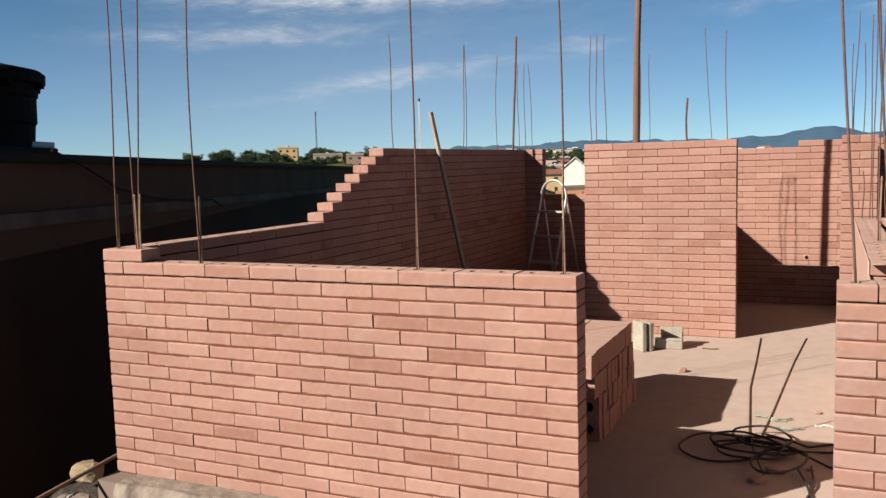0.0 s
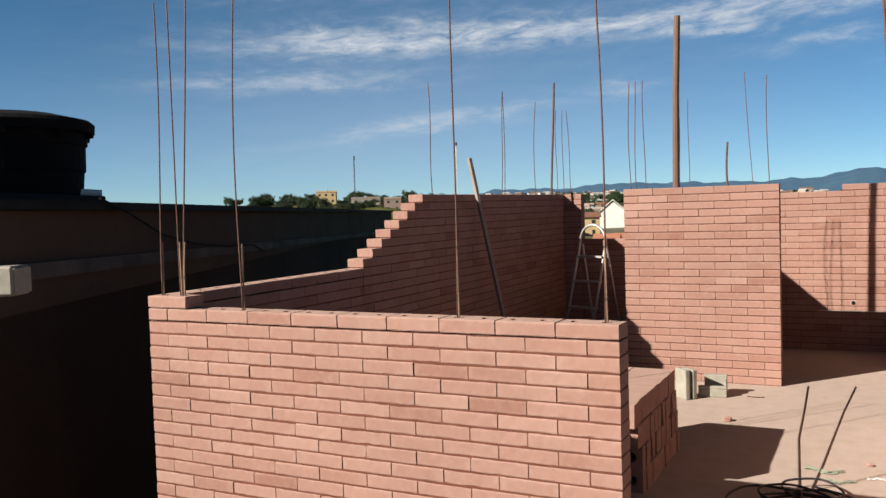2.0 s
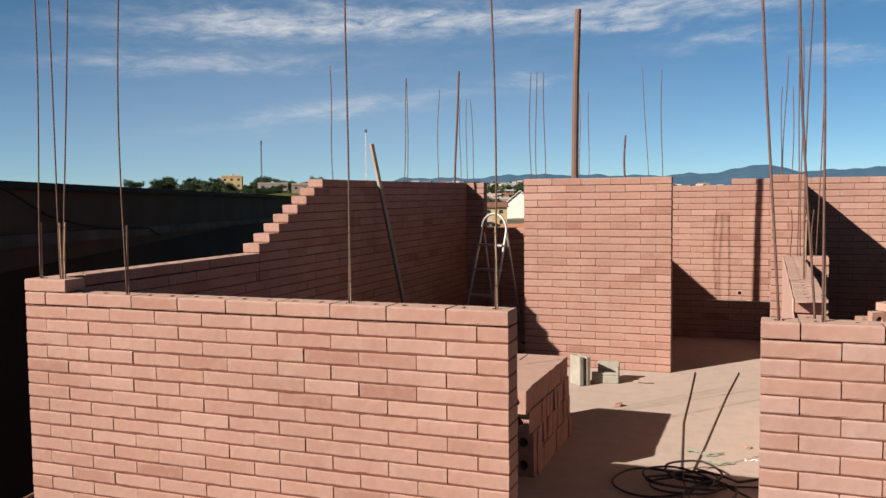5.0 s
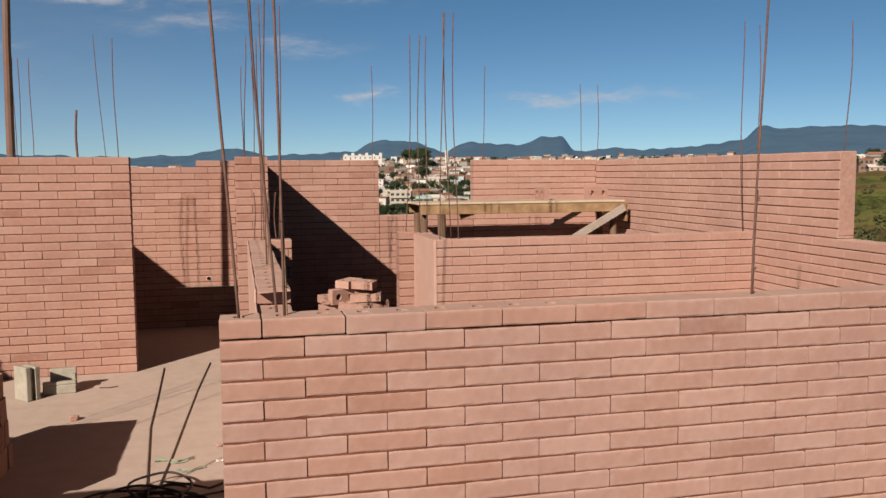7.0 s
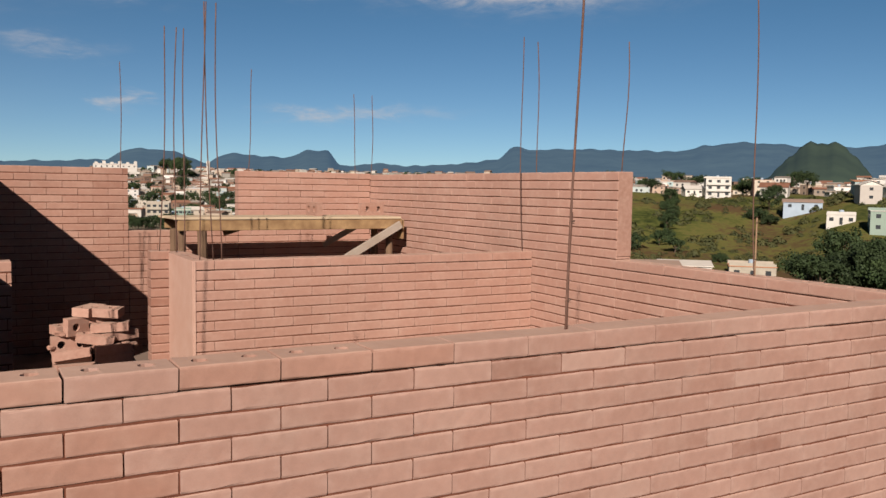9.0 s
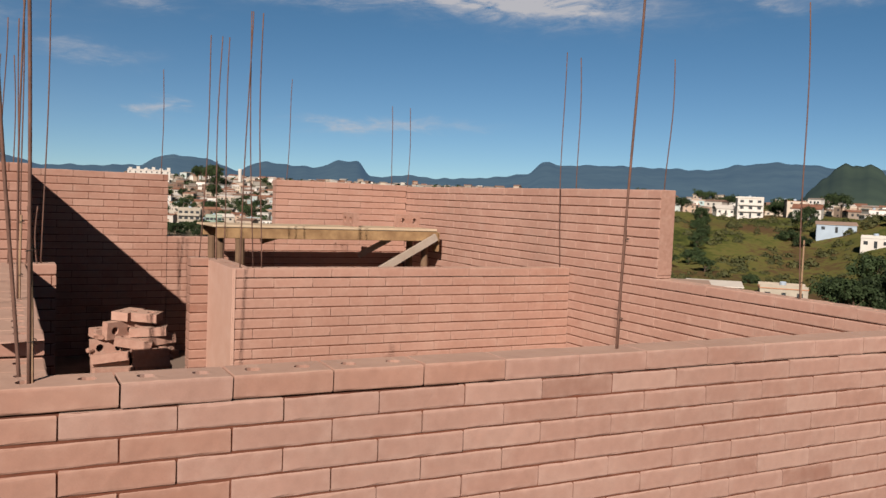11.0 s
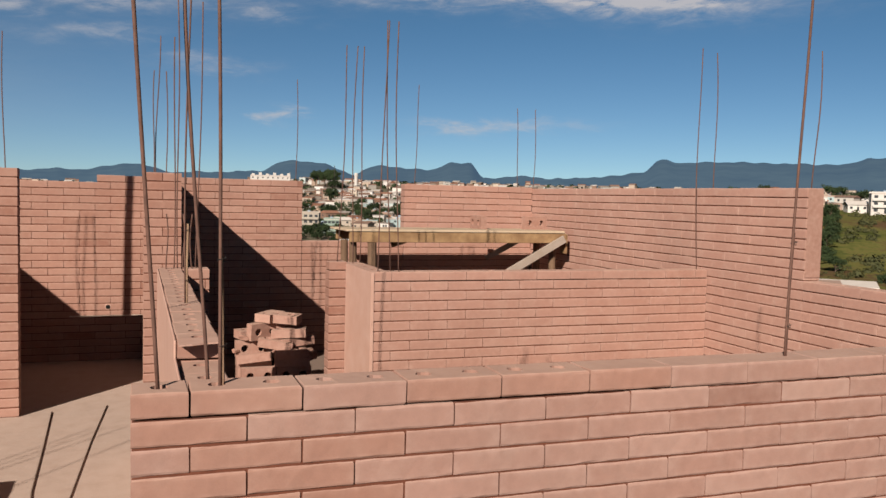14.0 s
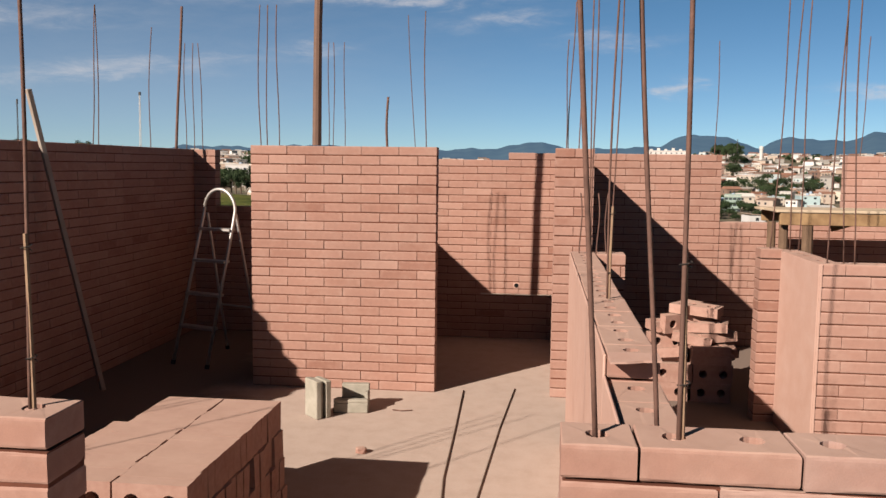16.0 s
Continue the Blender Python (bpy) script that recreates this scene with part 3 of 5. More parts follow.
def wall(name, x, y, along, length, courses, label, parity=0, run=None, holed=True, base=0.0, pitch=H):
    """A wall one brick thick. (x, y): its low corner; along: 'x' or 'y'. parity: which courses start with a half brick.
    run: the stretch (start, end) of a course; base: where the lowest course lies; pitch: from course to course.
    The wall itself is its mortar core; its bricks are its parts."""
    run = run or (lambda i: (0.0, length))
    bm = bmesh.new()
    inset = 0.0034 if name == "wall_front_1" else 0.0050 if name == "wall_front_2" else 0.0056
    groups = []
    for i in range(courses):
        a, b = run(i)
        top = i == courses - 1 or run(i + 1) != (a, b)
        z1 = base + (i + 1) * pitch - (H + 0.002 if top and holed else 0.006)
        groups.append([base + i * pitch - (0.004 if groups else 0), z1, a, b])
    flat = []
    for g in groups:
        if flat and flat[-1][2] == g[2] and flat[-1][3] == g[3]:
            flat[-1][1] = g[1]
        else:
            flat.append(list(g))
    for z0, z1, a, b in flat:
        if z1 - z0 < 0.01:
            continue
        lo, hi = ((x + a + inset, y + inset, z0), (x + b - inset, y + T - inset, z1)) if along == "x" else ((x + inset, y + a + inset, z0), (x + T - inset, y + b - inset, z1))
        box(bm, lo, hi)
    ob = thing(name, bm, MORTAR, label, "brick wall", kind="structure")
    for i in range(courses):
        a, b = run(i)
        open_top = holed and (i == courses - 1 or run(i + 1) != (a, b))
        s = a
        grid = math.floor(a / L + 1e-6) * L - (T if (i + parity) % 2 else 0)
        while s < b - 0.02:
            grid += L
            if grid <= s + 0.02:
                continue
            e = min(grid, b)
            PENDING.append((ob, x, y, along, s, e, base + (i + 0.5) * pitch, open_top))
            s = e
    return ob


def lay_bricks():
    r, odd = random.Random(21), random.Random(4)
    for ob, x, y, along, s, e, zc, open_top in PENDING:
        near = ob.name.startswith("wall_front")
        batch = BATCH_OF.get(ob.name, "plain")
        if ob.name == "wall_front_2" and odd.random() < 0.85 - 0.6 * s - 0.5 * (1.06 - zc):       # redder bricks are mixed in at its end
            batch = "plain"
        me = brick_mesh(e - s, r.randrange(8 if near else 4), open_top and not (ob.name == "wall_front_2" and s > 0.9), near, batch)     # far holes are filled up
        b = new("brick", me)
        b.parent = ob
        mid = (s + e) / 2
        flip = 180 if r.random() < 0.5 else 0
        jog, tip = max(-0.0018, min(0.0018, r.gauss(0, 0.0011))), max(-0.4, min(0.4, r.gauss(0, 0.22)))
        dz = r.gauss(0, 0.0004)
        if along == "x":
            b.matrix_basis = pose(x + mid, y + T / 2 + jog, zc + dz, 0, r.gauss(0, 0.12), tip + flip)
        else:
            b.matrix_basis = pose(x + T / 2 + jog, y + mid, zc + dz, 0, r.gauss(0, 0.12), 90 + tip + flip)


YF, YM, YW, YB = 3.10, 7.24, 6.22, 9.12        # faces of the front, middle, low and back walls
XL, XA, XB, XR = -3.325, -0.95, -0.075, 3.775   # left corner, front wall's end, second front wall's start, right wall's inner face
low = "salmon soil-cement brick wall, unfinished, with open holes along the top"
high = "tall salmon soil-cement brick wall, unfinished, dry-jointed"

wall("wall_front_1", XL, YF, "x", XA - XL, 18, low, parity=1, run=lambda i: (0.0, L) if i == 17 else (0.0, XA - XL))
wall("wall_front_2", XB, YF, "x", 3.975, 17, low, parity=1)
wall("wall_left_1", XL, YF + T, "y", 4.887 - YF - T, 18, low, parity=0)
wall("wall_left_2", XL, 4.887, "y", 9.245 - 4.887, 26, "tall salmon brick wall rising in a staircase of toothed courses", parity=0,
     run=lambda i: (0.125 * max(0, i - 18), 9.245 - 4.887), holed=False)
wall("wall_middle_1", -2.04, YM, "x", 1.25, 26, high, parity=1, holed=False)
wall("wall_middle_2", -0.03, YM, "x", 0.25, 26, "narrow tall pier of salmon soil-cement bricks beside a doorway", parity=0, holed=False)
wall("wall_cross_1", -2.04, YM + T, "y", YB - YM - T, 26, high, parity=1, holed=False)
wall("wall_cross_2", 0.095, YM + T, "y", YB - YM - T, 26, high, parity=1, holed=False)
wall("wall_back_1", -3.2, YB - 0.07, "x", 0.2, 26, high, parity=0, holed=False)
wall("wall_back_2", -3.0, YB - 0.07, "x", 0.96, 18, "salmon brick sill wall under a window opening", parity=1, holed=False)
wall("wall_back_3", -2.04, YB, "x", 2.135, 26, high, parity=0, run=lambda i: (1.64, 2.135) if i == 25 else (0, 2.135), holed=False)
wall("wall_back_4", 0.095, YB, "x", 1.295, 26, high, parity=1, holed=False)
wall("wall_back_5", 1.39, YB, "x", 1.0, 17, "salmon brick sill wall under a window opening", parity=0, holed=False)
wall("wall_back_6", 2.39, YB, "x", XR - 2.39, 26, high, parity=1, holed=False)
wall("wall_right_1", XR, YF + T, "y", 5.29 - YF - T, 17, low, parity=1, base=-0.031, pitch=0.0633)
wall("wall_right_2", XR, 5.29, "y", 1.9, 26, high, parity=0, holed=False, base=-0.031, pitch=0.0633)
wall("wall_right_3", XR, 7.19, "y", YB + T - 7.19, 26, high, parity=1, holed=False, base=-0.031, pitch=0.0633)
wall("wall_low_1", 1.30, YW, "x", XR - 1.30, 17, low, parity=1, base=-0.031)
wall("wall_low_2", 1.30, YW + T, "y", 0.68, 17, low, parity=0, base=-0.031)
wall("wall_low_3", 1.175, 6.90, "x", 0.125, 17, low, parity=1, base=-0.02)
wall("wall_side_1", 0.05, YF + T, "y", 0.55, 16, low, parity=0)
wall("wall_side_2", 0.05, YF + T + 0.55, "y", 6.285 - YF - T - 0.55, 17, low, parity=1)
wall("wall_side_3", 0.175, 6.16, "x", 0.15, 17, "short stub of a salmon brick wall", parity=0, holed=False)

smear = boxed((1.292, YW - 0.005, -0.02), (1.2995, 6.898, 17 * H - 0.035), 0.001)
box(smear, (1.2996, YW - 0.005, -0.02), (1.312, YW + 0.004, 17 * H - 0.035), 0.001)
part("mortar_smear", smear, SMEAR, bpy.data.objects["wall_low_2"], "thin smooth smear of brick-coloured mortar")
smear = boxed((XR + 0.004, 5.285, 17 * H), (XR + T - 0.004, 5.289, 26 * 0.0633 - 0.037), 0.0015)
part("mortar_smear", smear, BRICK, bpy.data.objects["wall_right_2"], "thin smooth smear of brick-coloured mortar")

smear = boxed((0.041, YF + T + 0.552, 0.004), (0.0493, YW, 17 * H - 0.003), 0.003)
part("mortar_smear", smear, SMEAR, bpy.data.objects["wall_side_2"], "thin smooth smear of brick-coloured mortar")
smear = boxed((0.041, YF + T + 0.002, 0.004), (0.0493, YF + T + 0.5515, 16 * H + 0.010), 0.003)
part("mortar_smear", smear, SMEAR, bpy.data.objects["wall_side_1"], "thin smooth smear of brick-coloured mortar")
lip = bmesh.new()                                # a lip added over the step to cast the dark band below it
ring = [(0.052, 3.698), (0.090, 3.706), (0.130, 3.724), (0.172, 3.730), (0.172, 3.80), (0.052, 3.80)]
low_ring, high_ring = [lip.verts.new((x, y, 17 * H - 0.015 + (0.007 if y < 3.78 else 0))) for x, y in ring], [lip.verts.new((x, y, 17 * H - (0.003 if y < 3.78 else 0.001))) for x, y in ring]
lip.faces.new(low_ring[::-1])
lip.faces.new(high_ring)
for k in range(6):
    lip.faces.new((low_ring[k], low_ring[(k + 1) % 6], high_ring[(k + 1) % 6], high_ring[k]))
part("mortar_lip", lip, SMEAR, bpy.data.objects["wall_side_2"], "thin lip added over the step to shade the riser")
# pale strip added for the bright line along the shadow's upper edge
rim_strip = boxed((-0.62, YB - 0.007, 0.384), (0.093, YB - 0.0008, 0.397), 0.002)
part("mortar_bead", rim_strip, RIMSTRIP, bpy.data.objects["wall_back_3"], "pale strip painting the bright rim above the shadow's edge")

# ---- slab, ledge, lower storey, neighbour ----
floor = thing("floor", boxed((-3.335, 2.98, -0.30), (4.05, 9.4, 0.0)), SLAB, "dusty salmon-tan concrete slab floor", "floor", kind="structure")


def lumpy_strip(x0, x1, y0, y1, z0, z1, seed, lip=0.5):
    """Rough spilt concrete: a slumped front rising from z0 to z1 over the first part of its depth (lip), then a flat top."""
    bm = bmesh.new()
    nx, ny = 120, 30
    rows = []
    for i in range(nx + 1):
        row = []
        for j in range(ny + 1):
            u, v = i / nx, j / ny
            px, py = x0 + (x1 - x0) * u, y0 + (y1 - y0) * v
            n = noise.fractal(Vector((px * 9, py * 9, seed)), 0.85, 2.1, 4)
            broad = noise.noise(Vector((px * 3, seed, 0)))
            rise = step(0.0, 1.0, v / lip * (1 + 0.35 * broad))
            row.append(bm.verts.new((px, py - 0.025 * n * (1 - v), z0 + (z1 - z0) * rise + 0.017 * n * (1.1 - v))))
        rows.append(row)
    for a, b in zip(rows, rows[1:]):
        for j in range(ny):
            bm.faces.new((a[j], b[j], b[j + 1], a[j + 1]))
    return bm


thing("ledge", lumpy_strip(-3.19, -1.9, 2.87, 3.10, -0.175, 0.008, 3.0), LEDGE, "rough spilt concrete along the foot of the brick wall", "concrete ledge", kind="structure", smooth=True)
# terrace behind the viewpoint, cut short and darkened to limit bounced light
thing("terrace", boxed((-3.38, -1.1, -0.30), (4.05, 2.975, -0.17)), TERRACE, "rough grey concrete terrace slab, darkened to bounce less light", "slab", kind="structure")
thing("lower_storey", boxed((-3.38, -1.0, -8.5), (3.95, 9.35, -0.305)), MORTAR, "bare brick lower storey of the house", "house wall", kind="structure")

# the neighbour's house, at an angle to the plot
NB = Matrix.Translation((-4.93, 4.41, 0)) @ Matrix.Rotation(radians(26.0), 4, "Z")     # local y runs along its wall
neighbour = thing("neighbour_house", None, None, "long dark plastered house in shade with a grey band", "house")
neighbour.matrix_world = NB


def sloped(lo, hi, fall):
    """A box along y whose whole section sinks by fall for each metre."""
    bm = bmesh.new()
    box(bm, lo, hi)
    for v in bm.verts:
        v.co.z -= fall * v.co.y
    return bm


part("wall", boxed((-7, -1.85, -8.5), (-0.05, 24, 1.13)), NEIGHLOW, neighbour, "render coloured darker, as if in deep shade")
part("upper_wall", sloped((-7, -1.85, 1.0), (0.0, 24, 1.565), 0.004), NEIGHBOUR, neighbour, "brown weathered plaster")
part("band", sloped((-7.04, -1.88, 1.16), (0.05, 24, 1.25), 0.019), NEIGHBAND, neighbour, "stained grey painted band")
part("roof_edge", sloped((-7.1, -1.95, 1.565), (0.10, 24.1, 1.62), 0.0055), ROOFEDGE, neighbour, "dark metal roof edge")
part("upstand", boxed((-2.2, -1.6, 1.61), (-0.25, 0.35, 1.685), 0.01), ROOFEDGE, neighbour, "dark plinth under the water tank")
cable_points = [(0.16, -0.72, 1.64), (0.12, -0.13, 1.54), (0.08, 0.61, 1.37), (0.07, 1.42, 1.269), (0.07, 2.46, 1.197), (0.07, 3.57, 1.165), (0.07, 4.03, 1.066)]
part("cable", tubed(cable_points, 0.009, 6), ROOFEDGE, neighbour, "dark cable sagging along the wall")
meter = thing("meter_box", boxed((-0.07, -0.09, -0.075), (0.07, 0.09, 0.075), 0.012), BLOCK, "small pale meter box on the neighbouring wall", "meter box")
meter.matrix_world = NB @ pose(0.13, -1.80, 1.215)
part("lid", boxed((0.07, -0.08, -0.065), (0.08, 0.08, 0.065), 0.004), BLOCK, meter)


def lathe(profile, sides=40):
    bm = bmesh.new()
    rings = []
    for r, z in profile:
        rings.append([bm.verts.new((r * math.cos(2 * math.pi * k / sides), r * math.sin(2 * math.pi * k / sides), z)) for k in range(sides)])
    for a, b in zip(rings, rings[1:]):
        for k in range(sides):
            bm.faces.new((a[k], a[(k + 1) % sides], b[(k + 1) % sides], b[k]))
    bm.faces.new(rings[0][::-1])
    bm.faces.new(rings[-1])
    return bm


tank = thing("water_tank", lathe([(0.60, 0.0), (0.62, 0.04), (0.635, 0.2), (0.65, 0.21), (0.655, 0.4), (0.67, 0.41), (0.68, 0.52)]), TANKBLACK,
             "round black polyethylene water tank on the neighbouring roof", "water tank", smooth=False)
tank.matrix_world = pose(-6.85, 4.90, 1.70) @ Matrix.Diagonal((1, 1, 1.13, 1))
lid = part("lid", lathe([(0.70, 0.50), (0.735, 0.505), (0.74, 0.57), (0.70, 0.60), (0.45, 0.65), (0.12, 0.68)]), TANKBLACK, tank, "domed black lid with a wide rim")
for k in range(10):
    a = 2 * math.pi * k / 10
    part("rib", tubed([(0.66 * math.cos(a), 0.66 * math.sin(a), 0.48), (0.735 * math.cos(a), 0.735 * math.sin(a), 0.49)], 0.03, 6), TANKBLACK, lid)
pipe = part("overflow_pipe", tubed([(0.45, 0.30, 0.05), (0.52, 0.38, 0.045), (0.62, 0.48, 0.035)], 0.026, 8), PVC, tank, "short white plastic overflow pipe")


# ---- rods ----
def rod(x, y, z, top, lean=0.0, lean_y=0.0, radius=0.0036, starter=0.31, side=1, grout=None):
    """A thin steel rod that stands in a brick's hole, slightly bent, lapped with a short starter bar and tied."""
    r = random.Random(int(x * 1000) * 31 + int(y * 1000))
    n = 12
    pts = []
    bend, ph = r.uniform(0.004, 0.013), r.uniform(0, 6)
    for i in range(n + 1):
        u = i / n
        h = (top - z + 0.04) * u
        sway = [bend * (math.sin(q + 4.5 * u) - lerp(math.sin(q), math.sin(q + 4.5), u)) for q in (ph, ph * 2)]
        pts.append((lean * h + sway[0], lean_y * h + sway[1], h - 0.04))
    ob = thing("reinforcing_rod", tubed(pts, radius, 8), RUST, "thin rusty steel reinforcing rod standing in a brick wall", "steel rod", group="rods standing in the walls", smooth=True)
    ob.location = (x, y, z)
    if starter:
        d = 0.0065 * side
        bar = part("starter_bar", tubed([(d, 0.004, -0.04), (d * 0.8 + lean * 0.1, 0.004, starter * 0.5), (d * 0.75 + lean * starter, 0.004, starter)], 0.0045, 6), grout or STARTER, ob, "short cement-smeared starter bar")
        bm = bmesh.new()                            # grout in the hole
        tube(bm, [(0, 0, -0.05), (0, 0, -0.012), (0, 0, -0.006)], [0.0175, 0.0175, 0.010], 10)
        part("grout", bm, MORTAR if grout else SMEAR, ob, "rough pinkish grout round the foot")
        for h in (0.08, starter * 0.9):
            part("tie_wire", tubed([(lean * h + 0.006 + 0.0105 * math.cos(k), 0.002 + 0.008 * math.sin(k), h + 0.0015 * k) for k in range(9)], 0.0012, 4), WIRE, bar)
    return ob


def rods(y, z, top, spec, **more):
    for x, lean in spec:
        rod(x, y, z, top, lean, **more)


YC = YF + T / 2
rods(YC, 18 * H, 2.56, ((-3.287, 0.02), (-3.165, -0.005), (-3.150, 0.068)), starter=0.26)
rods(YC, 17 * H, 2.56, ((-2.776, 0.013), (-1.645, 0.006), (-1.02, -0.014)))
rods(YC, 17 * H, 2.58, ((-0.014, -0.055),), radius=0.0048, starter=0)
rods(YC, 17 * H, 2.58, ((0.12, -0.018),), radius=0.0042)
rods(YC, 17 * H, 2.58, ((1.733, 0.031),), radius=0.004, grout=RUST, starter=0.36)
rod(0.108, 3.30, 16 * H, 2.56, -0.047, radius=0.0046, starter=0)
rod(0.116, 4.65, 17 * H, 2.56, 0.016)
rods(6.22, 17 * H, 2.57, ((0.152, -0.002), (0.248, 0.022)), starter=0)
rods(6.22, 17 * H, 2.36, ((0.132, -0.001),), starter=0)
rods(6.20, 17 * H, 1.37, ((0.09, 0.0), (0.18, 0.0), (0.23, 0.0)), starter=0)
rods(YM + T / 2, 26 * H, 2.545, ((-1.984, -0.003), (-1.942, 0.008), (-1.860, -0.014), (0.052, 0.03)), starter=0)
rods(YM + T / 2, 26 * H, 2.495, ((-0.868, -0.014),), starter=0)
rods(YM + T / 2, 26 * H, 2.31, ((0.120, -0.003), (0.04, 0.0)), starter=0)
rods(YB + T / 2, 26 * H, 2.57, ((-2.00, 0.0), (-1.96, 0.005), (-1.855, -0.004), (1.334, 0.004)), starter=0)
rods(YB + T / 2, 25 * H, 2.80, ((-1.214, -0.062),), starter=0)
rods(YB + T / 2, 25 * H, 2.10, ((-1.466, 0.0),), starter=0, radius=0.011)
rods(YB + T / 2, 26 * H, 2.43, ((3.63, -0.03), (3.805, 0.005)), starter=0)
rods(YB + T / 2, 26 * H, 2.60, ((2.505, 0.032),), starter=0)
rods(YB - 0.01, 26 * H, 2.56, ((-3.29, 0.0), (-3.215, 0.0), (-3.135, -0.037)), starter=0)
for y, top, lean in ((6.05, 2.51, -0.025), (7.45, 2.60, 0.075), (7.53, 2.60, 0.0), (8.35, 2.585, 0.055)):
    rod(XL + T / 2, y, 26 * H, top, 0.0, lean, starter=0)
rod(XL + T / 2, 8.83, 26 * H, 2.855, 0.0, 0.13, starter=0, radius=0.012)
rods(6.96, 17 * H, 2.53, ((1.243, 0.03), (1.357, 0.006), (1.407, 0.004)), starter=0, radius=0.0036)
rods(YW + T / 2, 17 * H - 0.031, 2.58, ((1.352, 0.028), (1.435, -0.032), (1.488, -0.020)), starter=0)
rods(YW + T / 2, 17 * H - 0.031, 2.60, ((3.73, -0.016),), starter=0)
rod(XR + T / 2, 6.275, 26 * H, 2.58, 0.0, 0.02, starter=0)
rod(XR + T / 2, 5.33, 26 * H, 2.44, 0.0, -0.04, starter=0)
rod(XR + T / 2, 4.235, 1.045, 2.61, 0.0, 0.036)

post = thing("timber_post", tubed([(0, 0, 0), (0.003, 0, 0.3), (0.01, 0, 0.8), (0.03, 0.0, 1.42)], [0.030, 0.029, 0.027, 0.026], 10), POLE,
             "tall reddish round timber post standing on the brick wall", "timber post")
post.location = (-1.603, YM + T / 2, 26 * H + 0.002)
pole = thing("leaning_pole", beam((-3.185, 6.59, 1.93), (-2.925, 6.885, 0.02), 0.045, 0.028), GREYWOOD, "grey weathered timber batten leaning against the brick wall", "timber pole")


# ---- things in the yard ----
def ladder():
    ob = thing("step_ladder", None, None, "aluminium step ladder with a rounded hand loop, standing in the shade", "ladder")
    ob.matrix_world = pose(-2.553, 7.98, 0, 0, 0, -20)

    def front_at(h):
        """Half the width of the front frame and how far it stands forward, at a height."""
        return 0.165 - 0.011 * h, -0.34 * (1 - h / 1.15)
    arch = [(-0.165, -0.34, 0.0), (-0.152, 0.0, 1.10)]
    for k in range(13):
        a = math.pi * (1 - k / 12)
        arch.append((0.15 * math.cos(a), 0.01, 1.15 + 0.155 * math.sin(a)))
    arch += [(0.152, 0.0, 1.10), (0.165, -0.34, 0.0)]
    front = part("front_frame", tubed(arch, 0.0125, 10), ALUMINIUM, ob, "bent aluminium tube with a rounded top", smooth=True)
    for s in (-1, 1):
        rear = part("rear_leg", tubed([(s * 0.14, 0.03, 1.12), (s * 0.165, 0.27, 0.0)], 0.0105, 8), ALUMINIUM, ob)
        part("rubber_foot", tubed([(s * 0.165, 0.27, 0.0), (s * 0.1645, 0.264, 0.03)], 0.016, 8), HOSE, rear)
        part("rubber_foot", tubed([(s * 0.165, -0.34, 0.0), (s * 0.1647, -0.331, 0.03)], 0.017, 8), HOSE, front)
    part("rear_stay", tubed([(-0.157, 0.19, 0.38), (0.157, 0.19, 0.38)], 0.008, 6), ALUMINIUM, ob)
    for h in (0.28, 0.52, 0.765, 1.0):
        w, d = front_at(h)
        part("step", boxed((-w, d - 0.02, h - 0.010), (w, d + 0.05, h + 0.010), 0.003), ALUMINIUM, ob)


ladder()


def upright_brick(seed):
    """A brick on its long edge, with its two holes running through from front to back, its edges knocked; centred, x along, holes along y."""
    r = random.Random(seed)
    bm = bmesh.new()
    lx, ly, lz = 0.1232, 0.0302, 0.0608
    holes = []
    edges_front, edges_back = [], []
    for y, store in ((-ly, edges_front), (ly, edges_back)):
        rect = [bm.verts.new(p) for p in ((-lx, y, -lz), (lx, y, -lz), (lx, y, lz), (-lx, y, lz))]
        store += [bm.edges.new((rect[k], rect[(k + 1) % 4])) for k in range(4)]
        circles = []
        for cx in (-0.0625, 0.0625):
            loop = [bm.verts.new((cx + 0.0275 * math.cos(q * math.pi / 6), y, 0.0275 * math.sin(q * math.pi / 6))) for q in range(12)]
            store += [bm.edges.new((loop[q], loop[(q + 1) % 12])) for q in range(12)]
            circles.append(loop)
        holes.append((rect, circles))
    bmesh.ops.triangle_fill(bm, edges=edges_front, use_beauty=True)
    bmesh.ops.triangle_fill(bm, edges=edges_back, use_beauty=True)
    (r0, c0), (r1, c1) = holes
    for k in range(4):
        bm.faces.new((r0[k], r0[(k + 1) % 4], r1[(k + 1) % 4], r1[k]))
    for a, b in zip(c0, c1):
        for q in range(12):
            bm.faces.new((a[q], a[(q + 1) % 12], b[(q + 1) % 12], b[q]))
    bmesh.ops.recalc_face_normals(bm, faces=bm.faces)
    for v in bm.verts:
        if abs(v.co.x) > 0.11:
            v.co += Vector((r.uniform(-1, 1) * 0.0024, r.uniform(-1, 1) * 0.0006, r.uniform(-1, 1) * 0.0005))
    return mesh_of("brick", bm, BRICK)


EDGEBRICKS = [upright_brick(k) for k in range(8)]
PICK = random.Random(8)
LABEL_STACK = "salmon soil-cement brick stacked on its edge"


def loose_brick(m, label=LABEL_STACK, group="stacked loose bricks"):
    ob = new("loose_brick", PICK.choice(EDGEBRICKS))
    ob.matrix_world = m
    return tagged(ob, label, "brick", group)


